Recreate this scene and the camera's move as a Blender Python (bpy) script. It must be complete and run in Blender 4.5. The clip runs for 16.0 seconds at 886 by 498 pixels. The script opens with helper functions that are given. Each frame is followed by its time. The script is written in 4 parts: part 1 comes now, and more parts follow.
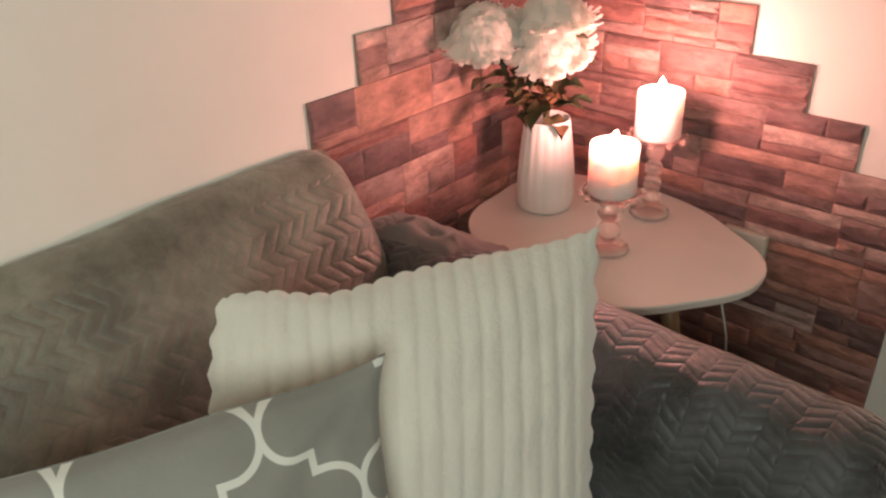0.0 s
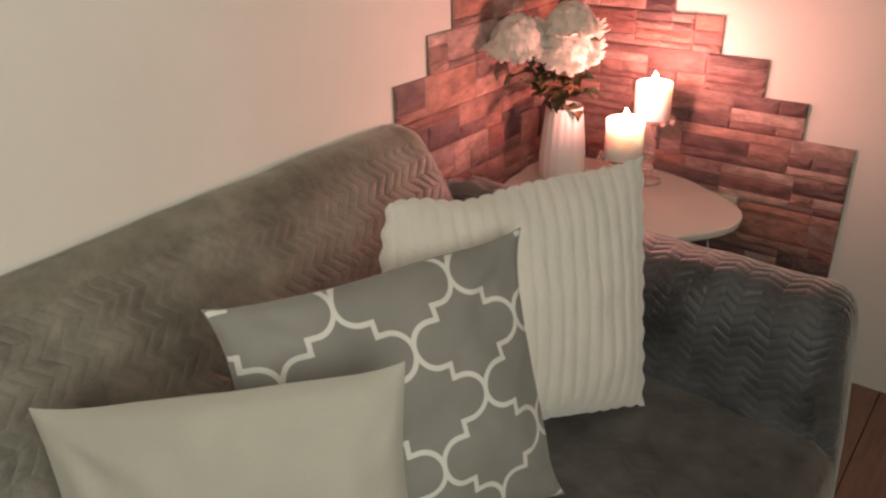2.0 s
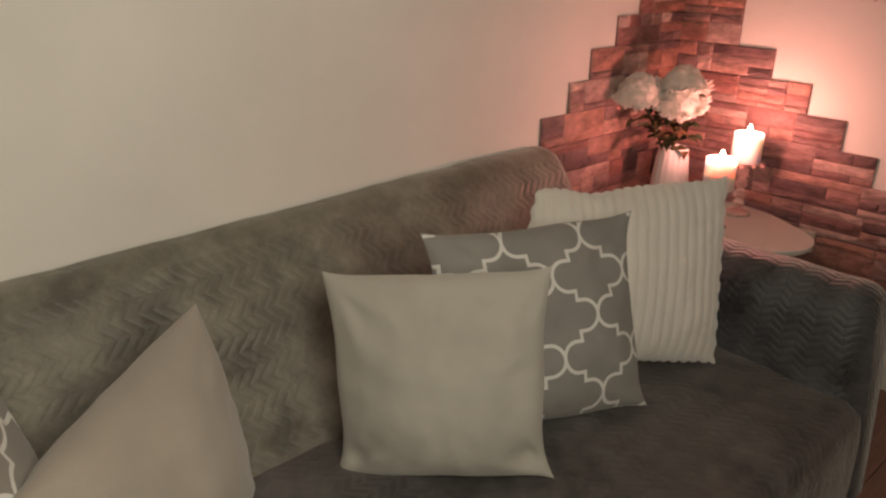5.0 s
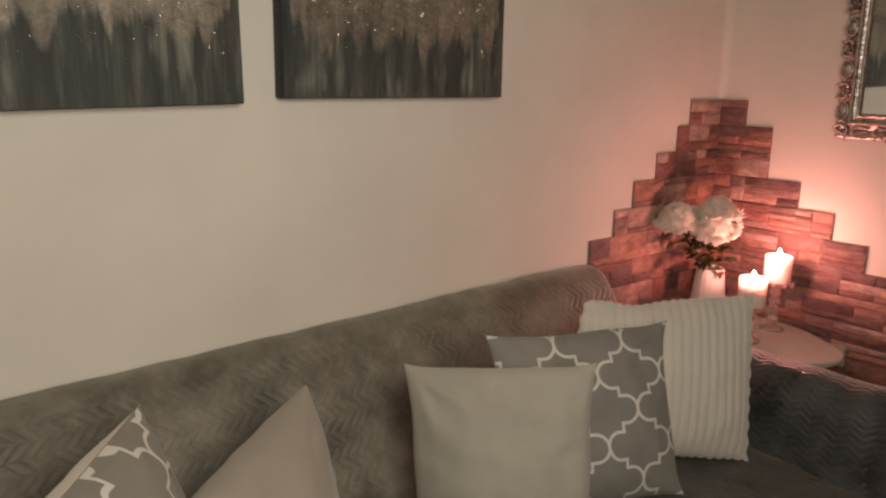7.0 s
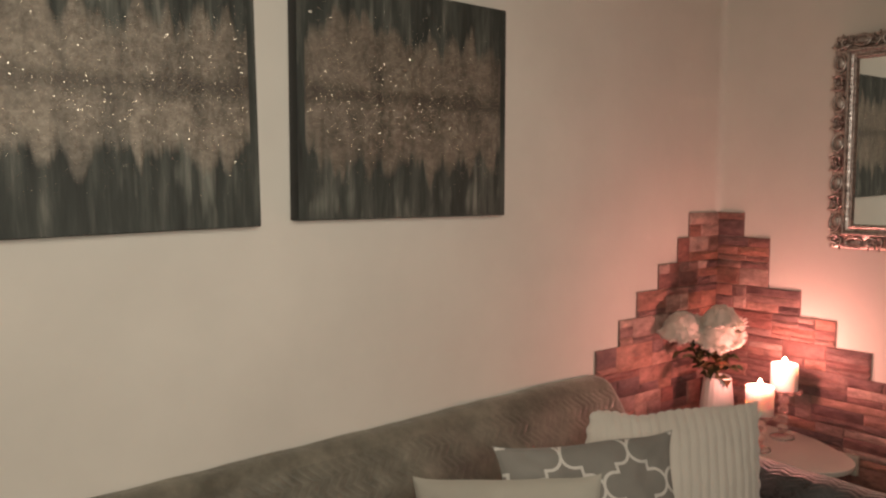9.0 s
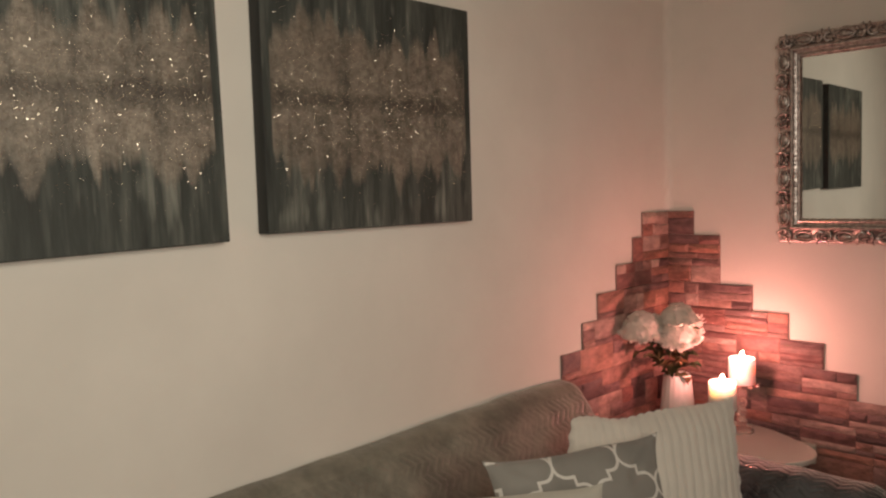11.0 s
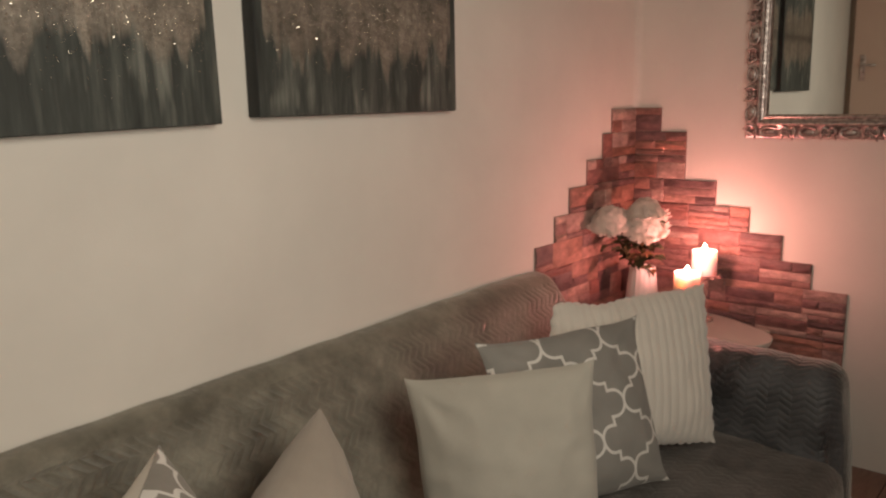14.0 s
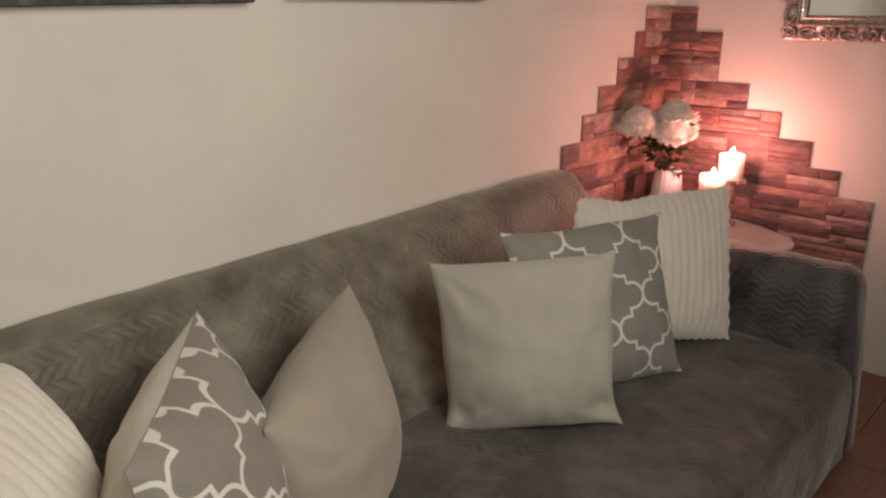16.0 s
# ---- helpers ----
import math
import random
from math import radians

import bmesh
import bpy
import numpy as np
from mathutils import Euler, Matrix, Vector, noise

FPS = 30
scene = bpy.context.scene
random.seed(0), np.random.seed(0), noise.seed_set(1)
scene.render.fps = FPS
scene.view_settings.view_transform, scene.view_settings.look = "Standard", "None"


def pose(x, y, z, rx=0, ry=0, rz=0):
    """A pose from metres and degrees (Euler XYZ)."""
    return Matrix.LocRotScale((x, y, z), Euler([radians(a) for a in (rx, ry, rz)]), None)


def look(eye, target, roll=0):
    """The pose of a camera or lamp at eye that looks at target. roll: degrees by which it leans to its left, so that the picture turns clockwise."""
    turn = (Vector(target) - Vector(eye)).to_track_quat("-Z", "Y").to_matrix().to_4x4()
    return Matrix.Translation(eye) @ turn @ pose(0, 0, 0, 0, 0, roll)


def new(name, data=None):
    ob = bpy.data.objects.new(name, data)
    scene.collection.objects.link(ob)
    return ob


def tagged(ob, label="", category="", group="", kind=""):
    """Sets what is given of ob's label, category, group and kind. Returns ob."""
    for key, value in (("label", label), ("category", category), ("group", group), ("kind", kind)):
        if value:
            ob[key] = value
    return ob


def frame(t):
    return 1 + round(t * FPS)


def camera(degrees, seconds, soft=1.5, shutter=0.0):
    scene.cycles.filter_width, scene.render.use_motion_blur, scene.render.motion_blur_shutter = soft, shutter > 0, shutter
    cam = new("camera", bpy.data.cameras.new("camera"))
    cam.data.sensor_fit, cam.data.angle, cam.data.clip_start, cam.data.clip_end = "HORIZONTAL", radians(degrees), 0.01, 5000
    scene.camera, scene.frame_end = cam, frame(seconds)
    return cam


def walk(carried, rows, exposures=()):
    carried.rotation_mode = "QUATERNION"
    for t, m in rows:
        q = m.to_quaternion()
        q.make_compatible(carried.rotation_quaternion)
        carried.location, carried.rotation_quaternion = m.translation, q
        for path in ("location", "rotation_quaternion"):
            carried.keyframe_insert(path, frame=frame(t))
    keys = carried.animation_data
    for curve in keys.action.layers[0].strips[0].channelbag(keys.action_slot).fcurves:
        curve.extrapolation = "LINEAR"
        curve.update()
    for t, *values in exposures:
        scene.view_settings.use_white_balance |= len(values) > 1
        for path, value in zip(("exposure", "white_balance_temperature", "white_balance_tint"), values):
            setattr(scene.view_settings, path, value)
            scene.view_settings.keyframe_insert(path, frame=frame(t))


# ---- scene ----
cam = camera(59.3, 16.0, soft=2.3)
EXPOSURES = [(0, 0.74, 5850, -1), (1, 0.69, 6000, 2), (2, 0.5, 6250, 8), (4, 0.14, 6600, 12), (7, -0.01, 6850, 17), (12.5, 0.04, 6850, 17), (15, 0.03, 6750, 19), (15.5, 0.06, 6700, 19), (16, 0.19, 6500, 18)]
PATH = [
    (0, (1.01, -1.402, 1.167), (-0.208, -0.153, 0.189), -2.5),
    (0.5, (1.042, -1.535, 1.169), (-0.171, -0.265, 0.212), -2.1),
    (1, (1.05, -1.652, 1.18), (-0.158, -0.349, 0.262), -1.6),
    (1.5, (1.052, -1.779, 1.167), (-0.083, -0.392, 0.281), -1.2),
    (2, (1.078, -1.874, 1.169), (-0.039, -0.465, 0.292), -1.2),
    (2.5, (1.114, -1.93, 1.172), (-0.009, -0.502, 0.336), -1.1),
    (3, (1.179, -2.007, 1.168), (-0.004, -0.603, 0.375), -0.6),
    (3.5, (1.227, -2.098, 1.179), (-0.016, -0.742, 0.395), -0.6),
    (4, (1.271, -2.174, 1.181), (-0.013, -0.844, 0.418), 0.0),
    (6.3, (1.502, -2.492, 1.248), (0.041, -1.26, 0.66), 1.5),
    (6.5, (1.517, -2.505, 1.253), (0.04, -1.27, 0.71), 1.3),
    (7, (1.575, -2.547, 1.266), (0.061, -1.315, 0.829), 1.0),
    (7.5, (1.601, -2.558, 1.277), (0.07, -1.324, 0.912), 1.0),
    (8, (1.62, -2.558, 1.286), (0.068, -1.328, 1.005), 0.4),
    (8.5, (1.633, -2.571, 1.288), (0.071, -1.341, 1.073), 0.3),
    (9, (1.643, -2.58, 1.289), (0.073, -1.351, 1.129), 0.1),
    (11.5, (1.448, -2.677, 1.288), (0.069, -1.236, 1.137), -2.1),
    (12, (1.433, -2.712, 1.275), (0.086, -1.242, 1.116), -2.4),
    (12.5, (1.42, -2.733, 1.264), (0.099, -1.245, 1.069), -2.2),
    (13, (1.409, -2.736, 1.257), (0.102, -1.244, 0.998), -1.9),
    (13.5, (1.4, -2.736, 1.245), (0.106, -1.243, 0.933), -1.5),
    (14, (1.399, -2.74, 1.238), (0.112, -1.255, 0.863), -1.1),
    (14.5, (1.407, -2.749, 1.223), (0.13, -1.275, 0.777), -0.8),
    (15, (1.412, -2.76, 1.215), (0.148, -1.298, 0.7), -0.2),
    (15.5, (1.416, -2.773, 1.209), (0.138, -1.34, 0.647), 0.2),
    (16, (1.417, -2.778, 1.198), (0.126, -1.373, 0.599), 0.3),
]
walk(cam, [(t, look(eye, target, roll)) for t, eye, target, roll in PATH], EXPOSURES)

# ---- light ----
world = bpy.data.worlds.new("room_world")
world.use_nodes = True
world.node_tree.nodes["Background"].inputs[0].default_value = (1.0, 0.86, 0.68, 1)
world.node_tree.nodes["Background"].inputs[1].default_value = 0.02
scene.world = world


def lamp(name, kind, place, watts, colour, size):
    data = bpy.data.lights.new(name, kind)
    data.energy, data.color = watts, colour
    data.shadow_soft_size = size
    ob = new(name, data)
    ob.location = place
    return ob


# the torch of whoever films, held behind all of the walk; and the two candle flames
TORCH = (1.72, -2.22, 1.46)
torch = lamp("torch", "SPOT", TORCH, 61.0, (0.98, 0.955, 0.795), 0.42)
torch.matrix_world = look(TORCH, (0.1, -1.9, 0.95))
torch.data.spot_size, torch.data.spot_blend = radians(160), 1.0
FLAME = (1.0, 0.335, 0.285)
lamp("flame_light", "POINT", (0.344, -0.127, 0.726), 1.8, FLAME, 0.018)
lamp("flame_light", "POINT", (0.359, -0.302, 0.682), 4.2, FLAME, 0.018)


# ---- materials ----
class Nodes:
    """A small helper to write node trees in lines of code."""

    def __init__(self, name):
        self.mat = bpy.data.materials.new(name)
        self.mat.use_nodes = True
        self.tree = self.mat.node_tree
        self.bsdf = self.tree.nodes["Principled BSDF"]
        self.out = self.tree.nodes["Material Output"]

    def add(self, kind, **kw):
        n = self.tree.nodes.new(kind)
        for k, v in kw.items():
            if k == "operation":
                n.operation = v
            elif k == "blend":
                n.blend_type = v
            elif k == "feature":
                n.feature = v
        return n

    def put(self, socket, value):
        if isinstance(value, bpy.types.NodeSocket):
            self.tree.links.new(value, socket)
        elif isinstance(value, (tuple, list)) and len(value) == 3 and socket.type == "RGBA":
            socket.default_value = (*value, 1)
        else:
            socket.default_value = value

    def set(self, **kw):
        for k, v in kw.items():
            self.put(self.bsdf.inputs[k.replace("_", " ")], v)
        return self

    def math(self, op, a, b=0.0, c=0.0):
        n = self.add("ShaderNodeMath", operation=op)
        for i, v in enumerate((a, b, c)):
            self.put(n.inputs[i], v)
        return n.outputs[0]

    def coords(self, what="Position"):
        if what == "Position":
            return self.add("ShaderNodeNewGeometry").outputs["Position"]
        return self.add("ShaderNodeTexCoord").outputs[what]

    def scaled(self, vec, s):
        n = self.add("ShaderNodeMapping")
        self.put(n.inputs["Vector"], vec)
        n.inputs["Scale"].default_value = s
        return n.outputs[0]

    def noise(self, vec, scale, detail=4.0, rough=0.55):
        n = self.add("ShaderNodeTexNoise")
        self.put(n.inputs["Vector"], vec)
        n.inputs["Scale"].default_value = scale
        n.inputs["Detail"].default_value = detail
        n.inputs["Roughness"].default_value = rough
        return n.outputs[0]

    def voronoi(self, vec, scale, feature="F1", out="Distance"):
        n = self.add("ShaderNodeTexVoronoi", feature=feature)
        self.put(n.inputs["Vector"], vec)
        n.inputs["Scale"].default_value = scale
        return n.outputs[out]

    def ramp(self, fac, *stops):
        n = self.add("ShaderNodeValToRGB")
        self.put(n.inputs[0], fac)
        els = n.color_ramp.elements
        while len(els) < len(stops):
            els.new(0.5)
        for e, (pos, col) in zip(els, stops):
            e.position = pos
            e.color = (*col, 1) if isinstance(col, tuple) else (col, col, col, 1)
        return n.outputs[0]

    def mix(self, fac, a, b, blend="MIX"):
        n = self.add("ShaderNodeMixRGB", blend=blend)
        self.put(n.inputs[0], fac)
        self.put(n.inputs[1], a)
        self.put(n.inputs[2], b)
        return n.outputs[0]

    def bump(self, height, strength=0.5, distance=0.005, after=None):
        n = self.add("ShaderNodeBump")
        self.put(n.inputs["Height"], height)
        n.inputs["Strength"].default_value = strength
        n.inputs["Distance"].default_value = distance
        if after is not None:
            self.put(n.inputs["Normal"], after)
        self.put(self.bsdf.inputs["Normal"], n.outputs[0])
        return n.outputs[0]


def paint(name, colour, rough=0.75, vary=0.06, scale=3.0, grain=260.0, relief=0.0006):
    n = Nodes(name)
    pos = n.coords()
    low = n.noise(pos, scale, 5)
    dark = tuple(c * (1 - vary) for c in colour)
    lite = tuple(min(1, c * (1 + vary)) for c in colour)
    n.set(Base_Color=n.ramp(low, (0.3, dark), (0.7, lite)), Roughness=rough)
    n.bump(n.noise(pos, grain, 3), 0.35, relief)
    return n.mat


def cloth(name, colour, weave=900.0, vary=0.10, sheen=0.25, fuzz=0.0):
    n = Nodes(name)
    uv = n.coords("UV")
    pos = n.coords()
    low = n.noise(pos, 9.0, 5)
    fine = n.noise(n.scaled(uv, (1.0, 0.35, 1.0)), weave, 2)
    dark = tuple(c * (1 - vary) for c in colour)
    lite = tuple(min(1, c * (1 + vary)) for c in colour)
    base = n.ramp(low, (0.3, dark), (0.72, lite))
    n.set(Base_Color=n.mix(0.25, base, n.ramp(fine, (0.35, dark), (0.65, lite)), "MIX"), Roughness=0.88)
    n.set(Sheen_Weight=sheen, Sheen_Roughness=0.5)
    first = n.bump(n.noise(pos, 26.0, 4), 0.22, 0.005)
    if fuzz:
        first = n.bump(n.noise(pos, 140.0, 4, 0.7), 0.7, fuzz, first)
    n.bump(fine, 0.3, 0.0006, first)
    return n.mat


def chevron_plush(name, colour, depth, strength, wide=0.032, pitch=0.025, slope=0.9, gloss=0.4, plain=0.0):
    """Short-pile plush embossed with rows of slanted bars that make a zigzag."""
    n = Nodes(name)
    sep = n.add("ShaderNodeSeparateXYZ")
    uv = n.coords("UV")
    wobble = n.noise(uv, 7.0, 3)
    n.put(sep.inputs[0], uv)
    u, v = sep.outputs[0], sep.outputs[1]
    v = n.math("ADD", v, n.math("MULTIPLY", wobble, 0.03))
    fold = n.math("PINGPONG", v, wide)
    t = n.math("FRACT", n.math("DIVIDE", n.math("ADD", u, n.math("MULTIPLY", fold, slope)), pitch))
    bar = n.math("ABSOLUTE", n.math("SUBTRACT", n.math("MULTIPLY", t, 2.0), 1.0))
    bar = n.math("SUBTRACT", 1.0, n.math("POWER", bar, 2.4))
    side = n.math("ABSOLUTE", n.math("SUBTRACT", n.math("MULTIPLY", n.math("FRACT", n.math("DIVIDE", v, wide)), 2.0), 1.0))
    side = n.math("SUBTRACT", 1.0, n.math("MULTIPLY", n.math("POWER", side, 8.0), 0.5))
    high = n.math("MULTIPLY", bar, side)
    pos = n.coords()
    crush = n.noise(pos, 8.0, 6, 0.68)
    pile = n.noise(pos, 900.0, 2)
    worn = n.ramp(n.noise(pos, 4.2, 4), (0.4, 0.3), (0.62, 1.0))
    # the roll along the top has lost its pattern
    worn = n.math("MULTIPLY", worn, n.math("GREATER_THAN", sep.outputs[1], plain))
    brushed = n.math("MULTIPLY", n.ramp(n.noise(pos, 7.0, 5, 0.6), (0.48, 0.0), (0.6, 1.0)), worn)
    dark = tuple(c * 0.56 for c in colour)
    lite = tuple(c * 1.48 for c in colour)
    base = n.ramp(crush, (0.34, dark), (0.5, colour), (0.66, lite))
    # shade in the grooves between the bars, mixed into the colour
    base = n.mix(n.math("MULTIPLY", n.math("MULTIPLY", n.math("SUBTRACT", 1.0, high), worn), 0.26), base, tuple(c * 0.45 for c in colour))
    base = n.mix(n.math("MULTIPLY", n.math("MULTIPLY", high, brushed), 0.75), base, tuple(c * 0.36 for c in colour))
    n.set(Base_Color=base, Roughness=n.ramp(crush, (0.36, gloss), (0.62, 0.7)), Sheen_Weight=0.5, Sheen_Roughness=0.4)
    n.set(Sheen_Tint=(0.9, 0.88, 0.8, 1))
    first = n.bump(n.math("MULTIPLY", high, worn), strength, depth)
    second = n.bump(crush, 0.6, 0.012, first)
    n.bump(pile, 0.35, 0.001, second)
    return n.mat


def trellis_cloth(name, ground, line):
    """Grey cotton printed with a white lattice of lobed cells; UV is in metres."""
    n = Nodes(name)
    sep = n.add("ShaderNodeSeparateXYZ")
    uv = n.coords("UV")
    n.put(sep.inputs[0], uv)
    a, b, r, half = 0.085, 0.078, 0.030, 0.0037
    x = n.math("PINGPONG", n.math("ADD", sep.outputs[0], 20 * a - 0.041), a)
    y = n.math("PINGPONG", n.math("ADD", sep.outputs[1], 20 * b - 0.088), b)
    over = n.math("GREATER_THAN", x, a / 2)
    flip = n.math("SUBTRACT", 1.0, n.math("MULTIPLY", over, 2.0))
    x = n.math("MULTIPLY_ADD", x, flip, n.math("MULTIPLY", over, a))
    y = n.math("MULTIPLY_ADD", y, flip, n.math("MULTIPLY", over, b))
    dx = n.math("SUBTRACT", x, r)
    ring = n.math("SQRT", n.math("ADD", n.math("MULTIPLY", dx, dx), n.math("MULTIPLY", y, y)))
    arc = n.math("ADD", n.math("ABSOLUTE", n.math("SUBTRACT", ring, r)), n.math("MULTIPLY", n.math("GREATER_THAN", x, r), 1.0))
    flat = n.math("ADD", n.math("ABSOLUTE", n.math("SUBTRACT", y, r)), n.math("MULTIPLY", n.math("LESS_THAN", x, r), 1.0))
    outside = n.math("MAXIMUM", n.math("LESS_THAN", y, r - half), n.math("GREATER_THAN", y, b - r + half))
    step = n.math("ADD", n.math("ABSOLUTE", n.math("SUBTRACT", x, a / 2)), outside)
    d = n.math("MINIMUM", arc, n.math("MINIMUM", flat, step))
    on = n.ramp(n.math("DIVIDE", d, half * 2), (0.42, 1.0), (0.55, 0.0))
    pos = n.coords()
    low = n.noise(pos, 8.0, 5)
    fine = n.noise(uv, 1100.0, 2)
    base = n.ramp(low, (0.3, tuple(c * 0.88 for c in ground)), (0.7, tuple(c * 1.1 for c in ground)))
    base = n.mix(on, base, line)
    n.set(Base_Color=n.mix(0.12, base, fine, "MULTIPLY"), Roughness=0.8, Sheen_Weight=0.15)
    first = n.bump(n.noise(pos, 22.0, 4), 0.35, 0.007)
    n.bump(fine, 0.3, 0.0005, first)
    return n.mat


def stone_mat():
    n = Nodes("printed_stone")
    info = n.add("ShaderNodeObjectInfo").outputs["Random"]
    jump = n.add("ShaderNodeVectorMath", operation="ADD")
    n.put(jump.inputs[0], n.coords())
    hop = n.add("ShaderNodeCombineXYZ")
    for i, k in enumerate((7.0, 13.0, 19.0)):
        n.put(hop.inputs[i], n.math("MULTIPLY", info, k))
    n.put(jump.inputs[1], hop.outputs[0])
    pos = jump.outputs[0]
    streak = n.noise(n.scaled(pos, (1.0, 1.0, 1.9)), 26.0, 9, 0.72)
    fleck = n.noise(pos, 120.0, 5, 0.7)
    base = n.ramp(info, (0.0, (0.134, 0.084, 0.086)), (0.14, (0.246, 0.148, 0.148)), (0.3, (0.349, 0.158, 0.137)), (0.42, (0.277, 0.183, 0.180)), (0.55, (0.452, 0.218, 0.174)), (0.68, (0.349, 0.237, 0.227)), (0.8, (0.503, 0.247, 0.190)), (0.9, (0.514, 0.376, 0.348)), (1.0, (0.597, 0.435, 0.391)))
    shade = n.ramp(streak, (0.36, (0.5, 0.44, 0.42)), (0.5, (0.9, 0.86, 0.84)), (0.64, (1.25, 1.18, 1.14)))
    base = n.mix(0.75, base, shade, "MULTIPLY")
    base = n.mix(0.7, base, n.ramp(n.noise(n.scaled(pos, (0.6, 0.6, 1.7)), 11.0, 6, 0.66), (0.36, (0.48, 0.43, 0.42)), (0.62, (1.2, 1.14, 1.12))), "MULTIPLY")
    base = n.mix(n.ramp(fleck, (0.55, 0.0), (0.75, 0.35)), base, (0.13, 0.08, 0.06))
    n.set(Base_Color=base, Roughness=n.ramp(streak, (0.3, 0.42), (0.7, 0.62)))
    first = n.bump(streak, 0.8, 0.007)
    n.bump(fleck, 0.5, 0.0015, first)
    return n.mat


def canvas_mat():
    """Dark vertical brush strokes with a champagne band that drips up and down from the middle; UV 0..1."""
    n = Nodes("abstract_painting")
    uv = n.coords("UV")
    sep = n.add("ShaderNodeSeparateXYZ")
    n.put(sep.inputs[0], uv)
    x, y = sep.outputs[0], sep.outputs[1]
    seed = n.math("MULTIPLY", n.add("ShaderNodeObjectInfo").outputs["Random"], 9.0)
    off = n.add("ShaderNodeCombineXYZ")
    n.put(off.inputs[2], seed)
    shift = n.add("ShaderNodeVectorMath", operation="ADD")
    n.put(shift.inputs[0], uv)
    n.put(shift.inputs[1], off.outputs[0])
    at = shift.outputs[0]
    strokes = n.noise(n.scaled(at, (19.0, 1.5, 1.0)), 1.0, 6, 0.62)
    broad = n.noise(n.scaled(at, (7.0, 0.8, 1.0)), 1.0, 3)
    dark = n.ramp(strokes, (0.3, (0.018, 0.021, 0.019)), (0.48, (0.045, 0.053, 0.047)), (0.6, (0.088, 0.096, 0.085)), (0.72, (0.22, 0.22, 0.19)))
    pale = n.math("MULTIPLY", n.noise(n.scaled(at, (27.0, 2.6, 1.0)), 1.0, 3, 0.5), n.noise(n.scaled(at, (5.0, 3.4, 2.0)), 1.0, 2))
    dark = n.mix(n.ramp(pale, (0.3, 0.0), (0.46, 0.8)), dark, (0.26, 0.27, 0.235))
    drip = n.noise(n.scaled(at, (14.0, 0.45, 1.0)), 1.0, 3, 0.5)
    thread = n.noise(n.scaled(at, (46.0, 0.9, 1.0)), 1.0, 3, 0.6)
    reach = n.math("ADD", -0.085, n.math("MULTIPLY", n.math("ADD", n.math("ADD", drip, n.math("MULTIPLY", thread, 0.16)), n.math("MULTIPLY", broad, 0.35)), 0.5))
    dist = n.math("ABSOLUTE", n.math("SUBTRACT", y, 0.53))
    band = n.ramp(n.math("MULTIPLY", n.math("SUBTRACT", reach, dist), 5.0), (0.0, 0.0), (0.2, 0.7), (0.5, 1.0))
    rim = n.math("MULTIPLY", n.math("GREATER_THAN", x, 0.03), n.math("LESS_THAN", x, 0.97))
    band = n.math("MULTIPLY", band, rim)
    grit = n.noise(at, 230.0, 2, 0.8)
    speck = n.noise(at, 32.0, 7, 0.72)
    gold = n.ramp(speck, (0.3, (0.15, 0.128, 0.104)), (0.5, (0.25, 0.215, 0.175)), (0.72, (0.38, 0.335, 0.275)))
    gold = n.mix(0.25, gold, n.math("ADD", n.math("MULTIPLY", grit, 0.9), 0.05), "OVERLAY")
    line = n.ramp(n.math("ADD", n.math("MULTIPLY", dist, 9.0), n.math("MULTIPLY", n.math("SUBTRACT", broad, 0.5), 0.8)), (0.12, 0.55), (0.55, 0.0))
    gold = n.mix(n.ramp(n.noise(n.scaled(at, (9.0, 2.6, 1.0)), 1.0, 6, 0.7), (0.45, 0.0), (0.68, 0.75)), gold, (0.05, 0.046, 0.04))
    gold = n.mix(line, gold, (0.05, 0.042, 0.035))
    n.set(Base_Color=n.mix(band, dark, gold), Roughness=n.mix(band, (0.68, 0.68, 0.68), (0.4, 0.4, 0.4)), Metallic=n.math("MULTIPLY", band, 0.35))
    first = n.bump(strokes, 0.4, 0.002)
    n.bump(n.math("MULTIPLY", speck, band), 0.9, 0.003, first)
    return n.mat


def metal(name, colour, rough, patina):
    n = Nodes(name)
    pos = n.coords()
    tarnish = n.noise(pos, 70.0, 5, 0.65)
    n.set(Base_Color=n.ramp(tarnish, (0.34, patina), (0.58, colour)), Metallic=1.0, Roughness=n.ramp(tarnish, (0.3, rough + 0.25), (0.7, rough)))
    n.bump(tarnish, 0.3, 0.001)
    return n.mat


def glass(name, tint, rough=0.02):
    n = Nodes(name)
    n.set(Base_Color=tint, Roughness=rough, Transmission_Weight=0.9, IOR=1.42)
    return n.mat


def wax_mat():
    n = Nodes("candle_wax")
    pos = n.coords()
    low = n.noise(pos, 40.0, 3)
    n.set(Base_Color=n.ramp(low, (0.3, (0.82, 0.76, 0.73)), (0.7, (0.88, 0.83, 0.8))), Roughness=0.42)
    n.set(Subsurface_Weight=0.6, Subsurface_Radius=(0.06, 0.043, 0.037), Subsurface_Scale=1.0)
    return n.mat


def glow(name, colour, strength):
    n = Nodes(name)
    n.set(Base_Color=(0, 0, 0), Emission_Color=colour, Emission_Strength=strength)
    return n.mat


